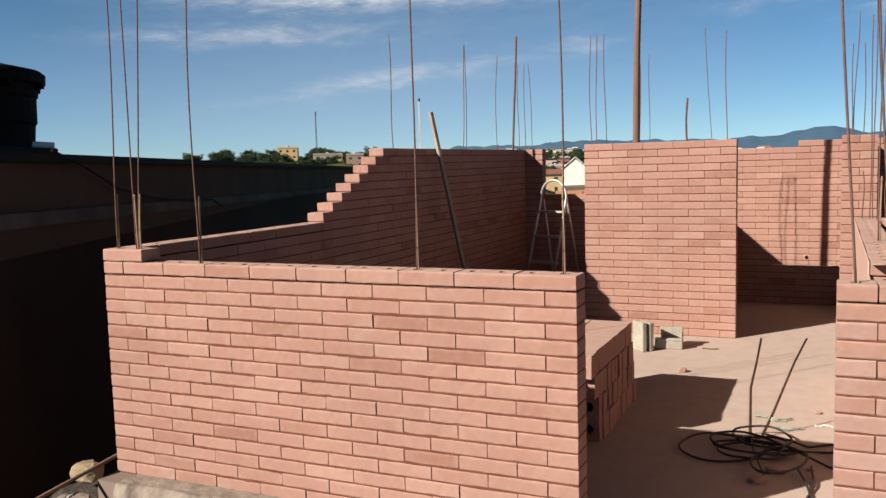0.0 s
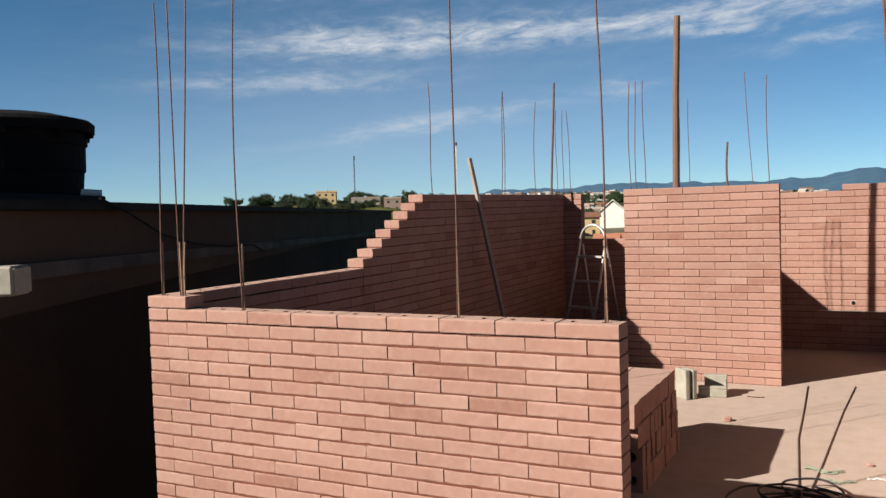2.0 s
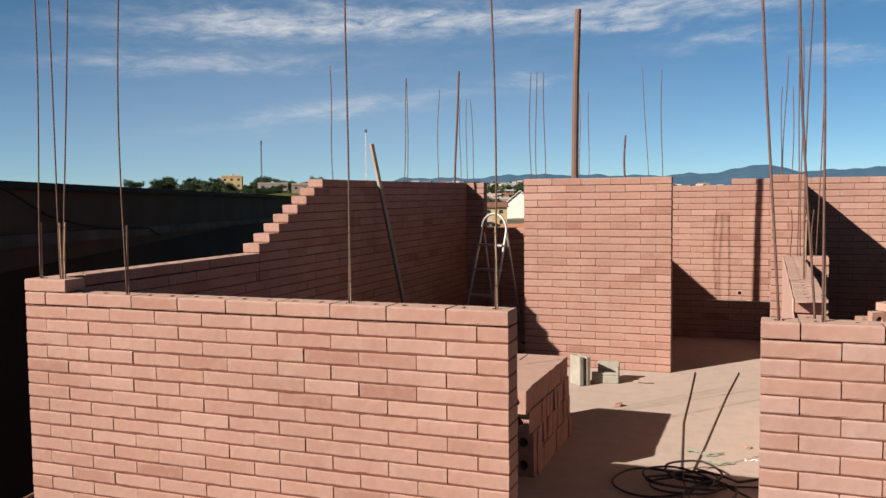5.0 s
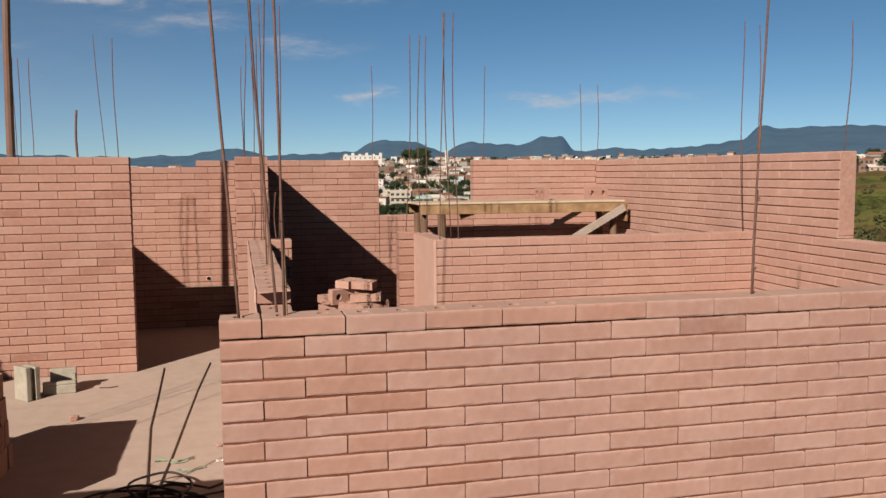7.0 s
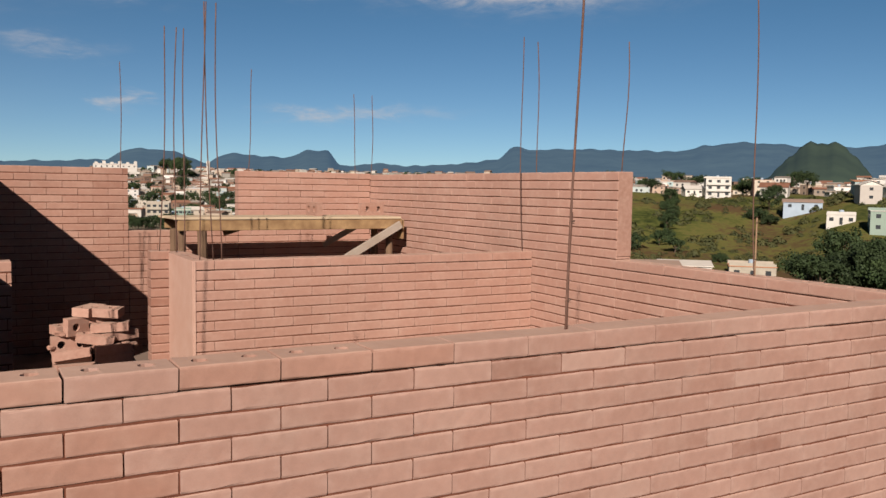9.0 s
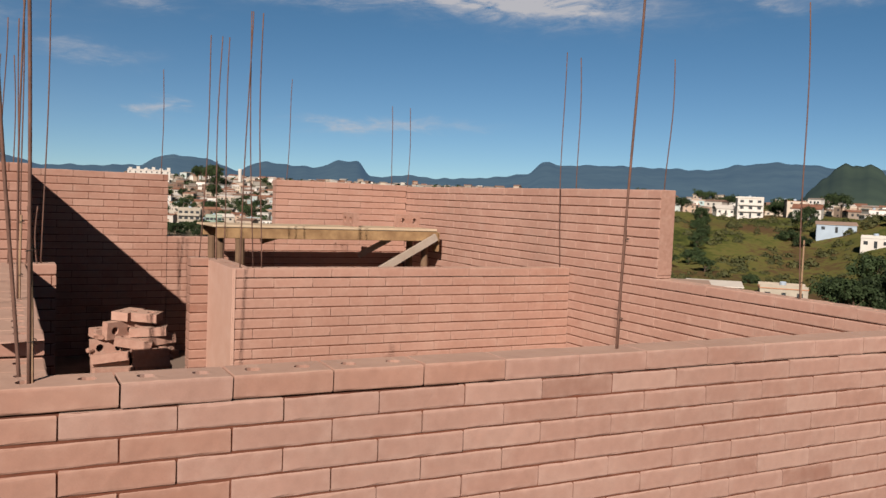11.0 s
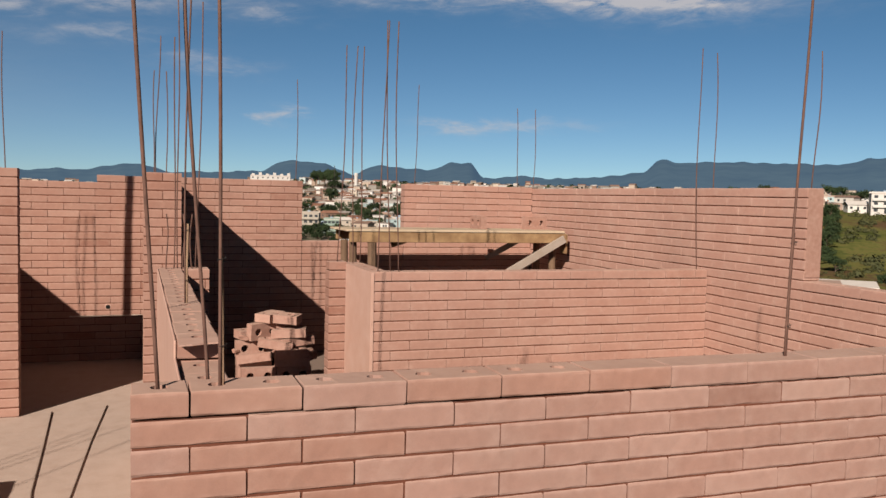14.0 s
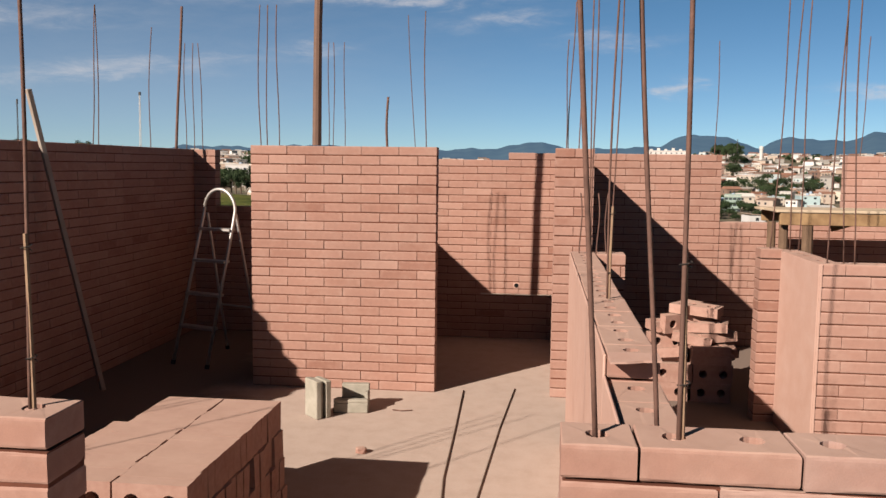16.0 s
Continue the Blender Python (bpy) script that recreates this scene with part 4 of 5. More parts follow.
def stack():
    """Bricks stored on edge, four layers high, in two columns with a lower third one; the lower layers set back at the near end."""
    r = random.Random(5)
    for col, x, layers in ((0, -1.325, 4), (1, -1.578, 4), (2, -1.832, 3)):
        for layer in range(layers):
            for k in range(16):
                if layer < 3 and (col == 1 and 1 < k < 15 or col < 2 and k < (2, 2, 1)[layer]) or (col, layer, k) in ((0, 2, 9), (0, 1, 5)):
                    continue
                out = r.gauss(0, 0.0042 if layer < 3 else 0.0016) + 0.006 * (3 - layer) if col == 0 else r.gauss(0, 0.003)
                loose_brick(pose(x + out, 4.262 + 0.0612 * k, 0.0612 + 0.1222 * layer, 0, 0, r.gauss(0, 0.4)))


stack()


def heap():
    """Whole and broken bricks thrown into a rough pyramid."""
    r = random.Random(11)
    g = "heap of loose bricks"
    for layer in range(2):                           # the foot of the heap, stacked on edge
        for x in (0.745, 1.012):
            for k in range(4):
                loose_brick(pose(x + r.gauss(0, 0.006), 7.312 + 0.064 * k, 0.0612 + 0.1222 * layer, 0, 0, r.gauss(0, 0.8)), group=g)
    thrown = ((0.735, 7.40, 0.287, 0, 90, 0), (1.00, 7.32, 0.287, -5, 90, 0), (0.86, 7.53, 0.287, 5, 90, 0), (1.09, 7.51, 0.287, 35, 90, 0),
              (0.728, 7.405, 0.380, 4, -3, 0), (0.985, 7.30, 0.351, 7, 90, 0), (1.06, 7.47, 0.352, 38, 90, 0), (0.735, 7.345, 0.318, -8, 82, -7),
              (0.885, 7.34, 0.418, -12, 92, 9), (1.035, 7.38, 0.425, 14, 88, -4), (0.74, 7.49, 0.475, 20, 90, 0),
              (0.80, 7.40, 0.505, 30, 2, 0), (0.985, 7.365, 0.492, -16, 90, -3), (0.94, 7.47, 0.545, 12, 90, 2), (0.945, 7.38, 0.598, -32, 93, 2), (0.86, 7.46, 0.600, 55, 90, 0))
    for x, y, z, turn, tip, roll in thrown:
        loose_brick(pose(x, y, z - 0.010, tip + r.gauss(0, 1.5), roll, turn + r.gauss(0, 2)), "salmon brick thrown loosely on a heap", g)



def broken_brick(seed, size):
    bm = bmesh.new()
    bmesh.ops.create_icosphere(bm, subdivisions=2, radius=1.0)
    for v in bm.verts:
        n = noise.noise(v.co * 1.7 + Vector((seed, 0, 0)))
        v.co = Vector((max(-0.8, min(0.8, v.co.x)) * size[0], max(-0.8, min(0.8, v.co.y)) * size[1], max(-0.7, min(0.7, v.co.z)) * size[2])) * (1 + 0.25 * n)
    return bm


heap()
for k, (x, y, z, size) in enumerate(((0.66, 7.36, 0.466, (0.055, 0.035, 0.025)), (0.60, 7.36, 0.37, (0.03, 0.025, 0.02)), (1.135, 7.34, 0.350, (0.055, 0.03, 0.028)), (1.045, 7.40, 0.545, (0.03, 0.025, 0.02)), (1.11, 7.28, 0.325, (0.05, 0.03, 0.018)))):
    c = thing("brick_shard", broken_brick(31 + k, size), BRICK, "broken end of a salmon brick lying on a heap", "brick shard", group="heap of loose bricks")
    c.matrix_world = pose(x, y, z - 0.010, 12 * k, 20 - 14 * k, 35 * k)
chip = thing("brick_shard", broken_brick(3, (0.038, 0.03, 0.022)), BRICK, "small broken piece of salmon brick on the slab", "brick shard")
chip.location = (-1.02, 6.00, 0.014)
for k, (x, y) in enumerate(((-0.31, 4.21), (-0.38, 4.05), (-0.16, 4.29), (-0.15, 5.26))):
    c = thing("brick_shard", broken_brick(7 + k, (0.052, 0.036, 0.02) if k < 2 else (0.03, 0.022, 0.011)), BATCHES["pale"], "pale broken piece of brick on the slab", "brick shard")
    c.matrix_world = pose(x, y, 0.012 if k < 2 else 0.007, 0, 0, 40 * k)


def concrete_block(m, label, pieces):
    """A grey concrete channel block: its web and cheeks, the edges rough from wear."""
    ob = thing("concrete_block", None, None, label, "concrete block", group="grey concrete blocks")
    ob.matrix_world = m
    for name, lo, hi in pieces:
        bm = boxed(lo, hi, 0.005)
        for v in bm.verts:
            v.co += Vector((noise.noise(v.co * 40), noise.noise(v.co * 40 + Vector((3, 0, 0))), 0)) * 0.003
        part(name, bm, BLOCK, ob)
    return ob


concrete_block(pose(-1.41, 6.60, 0, 0, 0, -46), "grey concrete channel block standing on its end",
               (("cheek", (-0.07, -0.05, 0), (0.07, -0.014, 0.23)), ("web", (-0.07, -0.0139, 0), (0.045, 0.012, 0.222)), ("cheek", (-0.07, 0.0121, 0), (0.07, 0.05, 0.225))))
concrete_block(pose(-1.235, 6.76, 0, 0, 0, 7), "grey concrete channel block lying open side up",
               (("web", (-0.11, -0.075, 0), (0.10, 0.075, 0.062)), ("cheek", (-0.11, -0.075, 0.0621), (0.10, -0.035, 0.085)), ("cheek", (-0.07, 0.028, 0.0621), (0.10, 0.075, 0.155)), ("end_cheek", (0.075, -0.034, 0.0621), (0.10, 0.0279, 0.12))))
stick = thing("wire_offcut", tubed([(0, 0, 0.006), (0.06, -0.01, 0.005), (0.12, 0.012, 0.005)], 0.004, 5), RUST, "short offcut of rusty wire on the slab", "wire offcut")
stick.location = (-0.99, 6.78, 0)
outlet = thing("pipe_end", lathe([(0.019, 0.0), (0.019, 0.006), (0.016, 0.006), (0.004, 0.0055)], 16), ROOFEDGE, "dark plastic pipe end set in the brick wall", "pipe")
outlet.matrix_world = pose(-0.31, 9.12, 0.47, 90, 0, 0)
part("collar", lathe([(0.028, -0.002), (0.027, 0.002), (0.020, 0.004), (0.019, -0.002)], 16), SMEAR, outlet, "pale ring of mortar round the pipe")


def hose_coil():
    ob = thing("coiled_hose", None, None, "loosely coiled black plastic hose lying on the slab", "hose")
    ob.location = (-0.42, 4.42, 0)
    for k, (cx, cy, a, b, turn) in enumerate(((-0.16, 0.02, 0.21, 0.19, 0.2), (-0.01, -0.01, 0.16, 0.14, -0.2), (0.0, 0.02, 0.19, 0.11, 0.15), (0.02, 0.18, 0.14, 0.15, 0.1), (0.12, -0.19, 0.12, 0.19, -0.3),
                                              (0.04, 0.04, 0.12, 0.10, 0.6), (-0.04, -0.03, 0.18, 0.12, -0.4))):
        pts = []
        for q in range(32):
            f = q * math.pi / 16
            u, v = a * math.cos(f) * (1 + 0.06 * math.sin(2 * f + k)), b * math.sin(f) * (1 + 0.08 * math.cos(3 * f + k))
            pts.append((cx + u * math.cos(turn) - v * math.sin(turn), cy + u * math.sin(turn) + v * math.cos(turn), 0.009 + 0.009 * k + 0.008 * (1 + math.sin(f + 2 * k))))
        part("loop", tubed(pts, 0.006, 7, True), HOSE, ob, smooth=True)
    for end in ([(0.02, 0.30, 0.02), (0.15, 0.20, 0.03), (0.24, 0.18, 0.01), (0.34, 0.27, 0.007), (0.52, 0.30, 0.007)], [(0.10, -0.02, 0.04), (0.18, 0.03, 0.03), (0.34, 0.14, 0.007), (0.5, 0.2, 0.007)],
                [(0.12, 0.06, 0.05), (0.18, 0.02, 0.04), (0.34, -0.08, 0.007), (0.5, -0.13, 0.007)], [(0.20, -0.20, 0.03), (0.24, -0.34, 0.02), (0.27, -0.5, 0.007), (0.29, -0.8, 0.007)],
                [(0.26, -0.16, 0.03), (0.28, -0.36, 0.012), (0.25, -0.52, 0.007), (0.23, -0.75, 0.007)]):
        part("free_end", tubed(end, 0.006, 7), HOSE, ob, smooth=True)
    # two long ends run over the slab into the doorway
    part("long_end", tubed([(0.06, -0.30, 0.012), (-0.01, -0.05, 0.06), (-0.03, 0.16, 0.06), (-0.055, 0.33, 0.006), (-0.088, 0.75, 0.005), (-0.13, 1.28, 0.005), (-0.15, 2.0, 0.005), (-0.18, 2.88, 0.005)], 0.0042, 7), DUSTYHOSE, ob, smooth=True)
    part("long_end", tubed([(0.0, 0.08, 0.06), (0.005, 0.26, 0.006), (0.035, 0.75, 0.005), (0.065, 1.38, 0.005), (0.10, 2.1, 0.005), (0.16, 2.98, 0.005)], 0.0038, 7), DUSTYHOSE, ob, smooth=True)


hose_coil()


def litter(seed, x, y, size, mat, label):
    r = random.Random(seed)
    bm = bmesh.new()
    n = 7
    grid = [[bm.verts.new((size * (i / n - 0.5) * 1.8 + r.gauss(0, size * 0.04), size * (j / n - 0.5) * 0.55 + size * 0.25 * math.sin(i * 0.9 + seed), max(0.002, size * 0.03 * (1 + r.gauss(0, 1))))) for j in range(n + 1)] for i in range(n + 1)]
    for i in range(n):
        for j in range(n):
            if r.random() < 0.82:
                bm.faces.new((grid[i][j], grid[i + 1][j], grid[i + 1][j + 1], grid[i][j + 1]))
    ob = thing("litter", bm, mat, label, "litter")
    ob.location = (x, y, 0.001)


litter(1, -0.37, 5.07, 0.11, PAPER, "crumpled greenish plastic scrap on the slab")
litter(2, -0.28, 4.91, 0.08, PAPER, "crumpled greenish plastic scrap on the slab")
litter(4, -0.11, 5.02, 0.055, PVC, "white paper scrap on the slab")

# timber working platform in the back room
platform = thing("working_platform", None, None, "rough timber working platform with round log legs and diagonal braces", "platform")
PX0, PX1, PY0, PY1, PZ = 1.62, 3.67, 8.16, 8.72, 1.215
part("top_board", boxed((PX0 - 0.03, PY0 - 0.01, PZ - 0.02), (PX1 - 0.02, PY0 + 0.36, PZ), 0.003), PLYWOOD, platform, "dusty plywood sheet")
part("top_board", boxed((PX0 - 0.05, PY0 + 0.365, PZ - 0.02), (PX1 - 0.02, PY1, PZ - 0.002), 0.003), PLYWOOD, platform)
part("front_beam", boxed((PX0, PY0, PZ - 0.112), (PX1, PY0 + 0.04, PZ - 0.021), 0.004), TIMBER, platform, "yellowish pine beam with dark drips")
part("back_beam", boxed((PX0, PY1 - 0.05, PZ - 0.112), (PX1, PY1 - 0.01, PZ - 0.021), 0.004), TIMBER, platform)
for x, y, rad in ((PX0 + 0.05, PY0 + 0.09, 0.035), (PX0 + 0.20, PY0 + 0.02, 0.042), (PX1 - 0.10, PY0 + 0.085, 0.035), (PX0 + 0.06, PY1 - 0.1, 0.035), (PX1 - 0.08, PY1 - 0.1, 0.035)):
    part("leg", tubed([(x, y, 0.0), (x + 0.01, y, 0.5), (x, y, PZ - 0.113)], [rad, rad * 0.96, rad * 0.93], 10), LOG, platform, "round log leg, coloured dark as in shade")
part("brace", beam((PX1 - 0.03, PY0 - 0.022, PZ - 0.07), (PX1 - 0.80, PY0 - 0.022, 0.72), 0.03, 0.07), GREYWOOD, platform, "greyed diagonal plank brace")
part("brace", beam((PX1 - 0.28, PY1 - 0.08, PZ - 0.12), (PX1 - 0.60, PY1 - 0.08, 0.93), 0.03, 0.05), GREYWOOD, platform)
part("end_board", boxed((PX1, PY0 + 0.02, PZ - 0.21), (PX1 + 0.025, PY0 + 0.12, PZ - 0.03), 0.003), TIMBER, platform)
part("wedge", beam((PX0 + 0.45, PY0 + 0.3, PZ - 0.15), (PX0 + 0.62, PY0 + 0.25, PZ - 0.09), 0.05, 0.05), TIMBER, platform)
loose_brick(pose(2.925, 8.50, PZ + 0.0608, 0, 0, 92), "salmon brick standing on a timber platform", "bricks on the platform")
loose_brick(pose(3.50, 8.50, PZ + 0.0608, 0, 0, 6), "salmon brick standing on a timber platform", "bricks on the platform")

# odds and ends at the foot of the left corner
stone = thing("stone", broken_brick(21, (0.10, 0.08, 0.065)), STONE, "rough ochre stone beside the wall corner", "stone")
stone.location = (-3.58, 3.14, -0.045)
thing("rubble_bed", lumpy_strip(-3.72, -3.36, 2.85, 3.30, -0.27, -0.14, 9.0), RUBBLE, "dark rubble beside the slab", "rubble", kind="structure")
for k, (x, y, z, size) in enumerate(((-3.315, 2.85, -0.125, (0.095, 0.08, 0.14)), (-3.47, 2.90, -0.13, (0.06, 0.06, 0.09)))):
    lump = thing("concrete_lump", broken_brick(51 + k, size), LEDGE if k == 0 else TERRACE, "broken lump of grey concrete at the slab's corner", "concrete lump")
    lump.matrix_world = pose(x, y, z, 3 * k, 5, 12 * k)
plank = thing("plank", beam((-3.36, 3.20, 0.075), (-3.43, 2.50, -0.03), 0.018, 0.016), POLE, "thin weathered timber strip leaning at the wall corner", "timber strip")


# ---- the country round about ----
def terrain(x, y):
    """Height of the ground: a valley, the town's slope, a grassy hill on one side, a wooded rise on the other."""
    r, az = math.hypot(x, y), math.degrees(math.atan2(x, y))
    town = -8.5 + lerp(0, -11.5, step(60, 300, r)) * step(-16, 2, az) + lerp(0, 38.0, step(430, 1300, r)) * lerp(0.58, 1.0, step(3.5, 8.5, az))
    hill = -8.5 + lerp(0, -8.5, step(70, 170, r)) + lerp(0, 16.5, step(210, 400, r)) + lerp(0, 8.0, step(420, 900, r))
    hill += (4.5 * step(52.5, 55.5, az) - 2.0 * step(47, 50, az) * (1 - step(51, 53, az))) * step(190, 260, r) * (1 - step(360, 430, r))
    rise = -8.5 + lerp(0, 11.5, step(150, 420, r)) + lerp(0, 12.0, step(600, 1300, r))
    right = step(33, 40, az) * (1 - step(100, 130, az))
    left = 1 - step(-32, -24, az)
    z = town * (1 - right) * (1 - left) + hill * right + rise * left * (1 - right)
    z += (noise.fractal(Vector((x * 0.02, y * 0.02, 0.3)), 0.8, 2.0, 4)) * min(2.2, r * 0.008)
    z += 11.0 * math.exp(-((az - 11.8) / 1.0) ** 2 - ((r - 950) / 90) ** 2)          # a wooded knoll
    if r > 1500:
        z += (r - 1500) * 0.006
    return z


def build_ground():
    bm = bmesh.new()
    radii = [4.5, 8, 14, 22, 32, 45, 60, 75, 90, 105, 120, 135, 150, 165, 180, 195, 208, 220, 232, 245, 258, 272, 286, 300, 315, 330, 345, 360, 375, 390, 405, 420, 450, 480, 530, 600, 680, 780, 900, 1000, 1100, 1200, 1350, 1500, 1900, 2500, 3400, 4800]
    rings = []
    for r in radii:
        ring = []
        for k in range(240):
            a = 2 * math.pi * k / 240
            x, y = r * math.sin(a), r * math.cos(a)
            ring.append(bm.verts.new((x, y, terrain(x, y))))
        rings.append(ring)
    for a, b in zip(rings, rings[1:]):
        for k in range(240):
            bm.faces.new((a[k], a[(k + 1) % 240], b[(k + 1) % 240], b[k]))
    bm.faces.new(rings[0])
    bmesh.ops.recalc_face_normals(bm, faces=bm.faces)
    ob = thing("ground", bm, GRASS, "grassy and bare hillsides with dusty patches", "ground", kind="structure", smooth=True)
    if ob.data.polygons[0].normal.z < 0:
        ob.data.flip_normals()
    ob.data.materials.append(ASPHALT)
    for p in ob.data.polygons:
        x, y = p.center.x, p.center.y
        az = math.degrees(math.atan2(x, y))
        if -24 < az < 35 and math.hypot(x, y) > 240:
            p.material_index = 1


build_ground()


def ridge(name, mat, label, r0, r1, az0, az1, profile, seed, rough):
    """A far range of hills: a slope that climbs from r0 to the crest at r1, whose elevation follows profile(azimuth) in degrees."""
    bm = bmesh.new()
    rows = []
    n = int((az1 - az0) / 0.2)
    for j in range(13):
        row = []
        for i in range(n + 1):
            az = az0 + (az1 - az0) * i / n
            u = j / 10 if j <= 10 else 1.0
            el = profile(az)
            r = lerp(r0, r1, u) if j <= 10 else r1 + (j - 10) * 150
            crest = r1 * math.tan(radians(el)) + 1.5
            n1 = noise.fractal(Vector((az * 0.35, u * 3.0, seed)), 0.9, 2.1, 5)
            h = crest * (u ** 0.8) + rough * n1 * u * (1 if j <= 10 else 0.5) - (0 if j <= 10 else (j - 10) * 60)
            a = radians(az)
            row.append(bm.verts.new((r * math.sin(a), r * math.cos(a), h - (30 if j == 0 else 0))))
        rows.append(row)
    for a, b in zip(rows, rows[1:]):
        for i in range(n):
            bm.faces.new((a[i], a[i + 1], b[i + 1], b[i]))
    bmesh.ops.recalc_face_normals(bm, faces=bm.faces)
    thing(name, bm, mat, label, "mountains", kind="structure", smooth=True)


def bell(az, at, wide, high, flat=2.0):
    return high * math.exp(-abs((az - at) / wide) ** flat)


def shelf(az, a, b, rise, fall, high):
    """A flat-topped hill between two azimuths."""
    return high * step(a - rise, a + rise, az) * (1 - step(b - fall, b + fall, az))


def far_profile(az):
    return (0.3 + 0.82 * step(-29, -23, az) + bell(az, -14, 3.0, 0.2) + bell(az, -0.5, 1.9, 0.55) + 0.27 * step(1, 6, az) + shelf(az, 8.2, 12.7, 0.9, 1.2, 0.72) + shelf(az, 14.3, 19.0, 0.7, 1.0, 0.52)
            + shelf(az, 19.4, 22.0, 0.9, 0.5, 0.98) + 0.1 * step(22, 26, az) + 0.48 * step(30, 33, az) + 0.72 * step(33.0, 34.0, az) + bell(az, 34.2, 0.5, 0.1) - 0.1 * step(38, 42, az)
            + 0.45 * step(45, 46.8, az) + bell(az, 49.5, 1.8, 0.1) - 0.45 * step(50.5, 53, az) + bell(az, 60.0, 5.0, 0.6) + 0.03 * math.sin(az * 2.1) + 0.03 * math.sin(az * 5.3 + 1))


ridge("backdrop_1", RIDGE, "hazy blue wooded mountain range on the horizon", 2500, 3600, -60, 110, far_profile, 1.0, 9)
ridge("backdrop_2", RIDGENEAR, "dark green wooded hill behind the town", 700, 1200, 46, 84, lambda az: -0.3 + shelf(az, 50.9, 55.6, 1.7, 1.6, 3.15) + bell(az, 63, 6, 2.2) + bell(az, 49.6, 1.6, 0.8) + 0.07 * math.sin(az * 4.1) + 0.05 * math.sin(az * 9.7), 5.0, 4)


# ---- houses ----
def window_mesh(w, h):
    bm = bmesh.new()
    box(bm, (-w / 2, -0.03, -h / 2), (w / 2, 0.03, h / 2))
    return mesh_of("window", bm, PANE)


WINDOWS = {k: window_mesh(*k) for k in ((1.2, 1.1), (0.9, 2.1), (1.6, 1.2), (2.4, 1.3))}


def house(name, w, d, storeys, roof, label, paint=None, cols=3, balcony=False, tiles=None):
    """A house at the origin: walls, roof, and windows on its four sides."""
    ob = thing(name, None, None, label, "house", group="houses of the town")
    h = storeys * 3.0
    part("wall", boxed((-w / 2, -d / 2, -3.0), (w / 2, d / 2, h), 0.03), paint or HOUSEPAINT, ob)
    if roof == "gable":
        bm = bmesh.new()
        e = 0.5
        pts = [(-w / 2 - e, -d / 2 - e, h), (w / 2 + e, -d / 2 - e, h), (w / 2 + e, d / 2 + e, h), (-w / 2 - e, d / 2 + e, h), (-w / 2 - e, 0, h + d * 0.24), (w / 2 + e, 0, h + d * 0.24)]
        v = [bm.verts.new(p) for p in pts] + [bm.verts.new((p[0], p[1], p[2] + 0.16)) for p in pts]
        for f in ((0, 1, 5, 4), (2, 3, 4, 5), (6, 10, 11, 7), (8, 11, 10, 9), (0, 6, 7, 1), (2, 8, 9, 3), (0, 4, 10, 6), (4, 3, 9, 10), (1, 7, 11, 5), (5, 11, 8, 2)):
            bm.faces.new([v[k] for k in f])
        bmesh.ops.recalc_face_normals(bm, faces=bm.faces)
        part("roof", bm, tiles or (TILEROOF if paint else ROOFPAINT), ob)
        for s in (-1, 1):
            gb = bmesh.new()
            q = [gb.verts.new((s * x, y, z)) for x in (w / 2, w / 2 - 0.2) for y, z in ((-d / 2, h), (d / 2, h), (0, h + d * 0.22))]
            for f in ((0, 1, 2), (3, 5, 4), (0, 2, 5, 3), (1, 4, 5, 2)):
                gb.faces.new([q[k] for k in f])
            part("gable", gb, paint or HOUSEPAINT, ob)
    elif roof == "shed":
        bm = bmesh.new()
        box(bm, (-w / 2 - 0.4, -d / 2 - 0.4, h), (w / 2 + 0.4, d / 2 + 0.4, h + 0.18))
        for q in bm.verts:
            q.co.z += 0.10 * (q.co.y + d / 2)
        part("roof", bm, ROOFPAINT, ob)
    else:
        part("roof", boxed((-w / 2 - 0.15, -d / 2 - 0.15, h), (w / 2 + 0.15, d / 2 + 0.15, h + 0.2), 0.03), ROOFPAINT, ob)
        for s in (-1, 1):
            part("parapet", boxed((-w / 2, s * d / 2 - 0.1, h + 0.2), (w / 2, s * d / 2 + 0.1, h + 0.9)), paint or HOUSEPAINT, ob)
        tankbm = lathe([(0.7, h + 0.2), (0.75, h + 1.3), (0.5, h + 1.5)], 10)
        part("roof_tank", tankbm, BLUEPAINT, ob, "small round roof water tank")
    kind = (1.2, 1.1) if not balcony else (1.6, 1.2)
    for s in range(storeys):
        z = s * 3.0 + 1.7
        for side in (0, 1) if cols else ():
            span, off, turn = ((w, -d / 2, 0), (d, -w / 2, 90), (w, d / 2, 0))[side]
            for c in range(cols if side != 1 else max(1, cols - 1)):
                p = (c + 0.5) / (cols if side != 1 else max(1, cols - 1)) * span - span / 2
                win = part("window", WINDOWS[(0.9, 2.1) if (s == 0 and c == 1 and side == 0) else kind], None, ob)
                win.matrix_basis = pose(p, off, z - (0.5 if (s == 0 and c == 1 and side == 0) else 0)) if turn == 0 else pose(off, p, z, 0, 0, 90)
        if balcony and s:
            part("balcony", boxed((-w / 2 + 0.4, -d / 2 - 1.1, s * 3.0 - 0.15), (w / 2 - 0.4, -d / 2, s * 3.0 + 0.75), 0.03), paint or HOUSEPAINT, ob)
    return ob


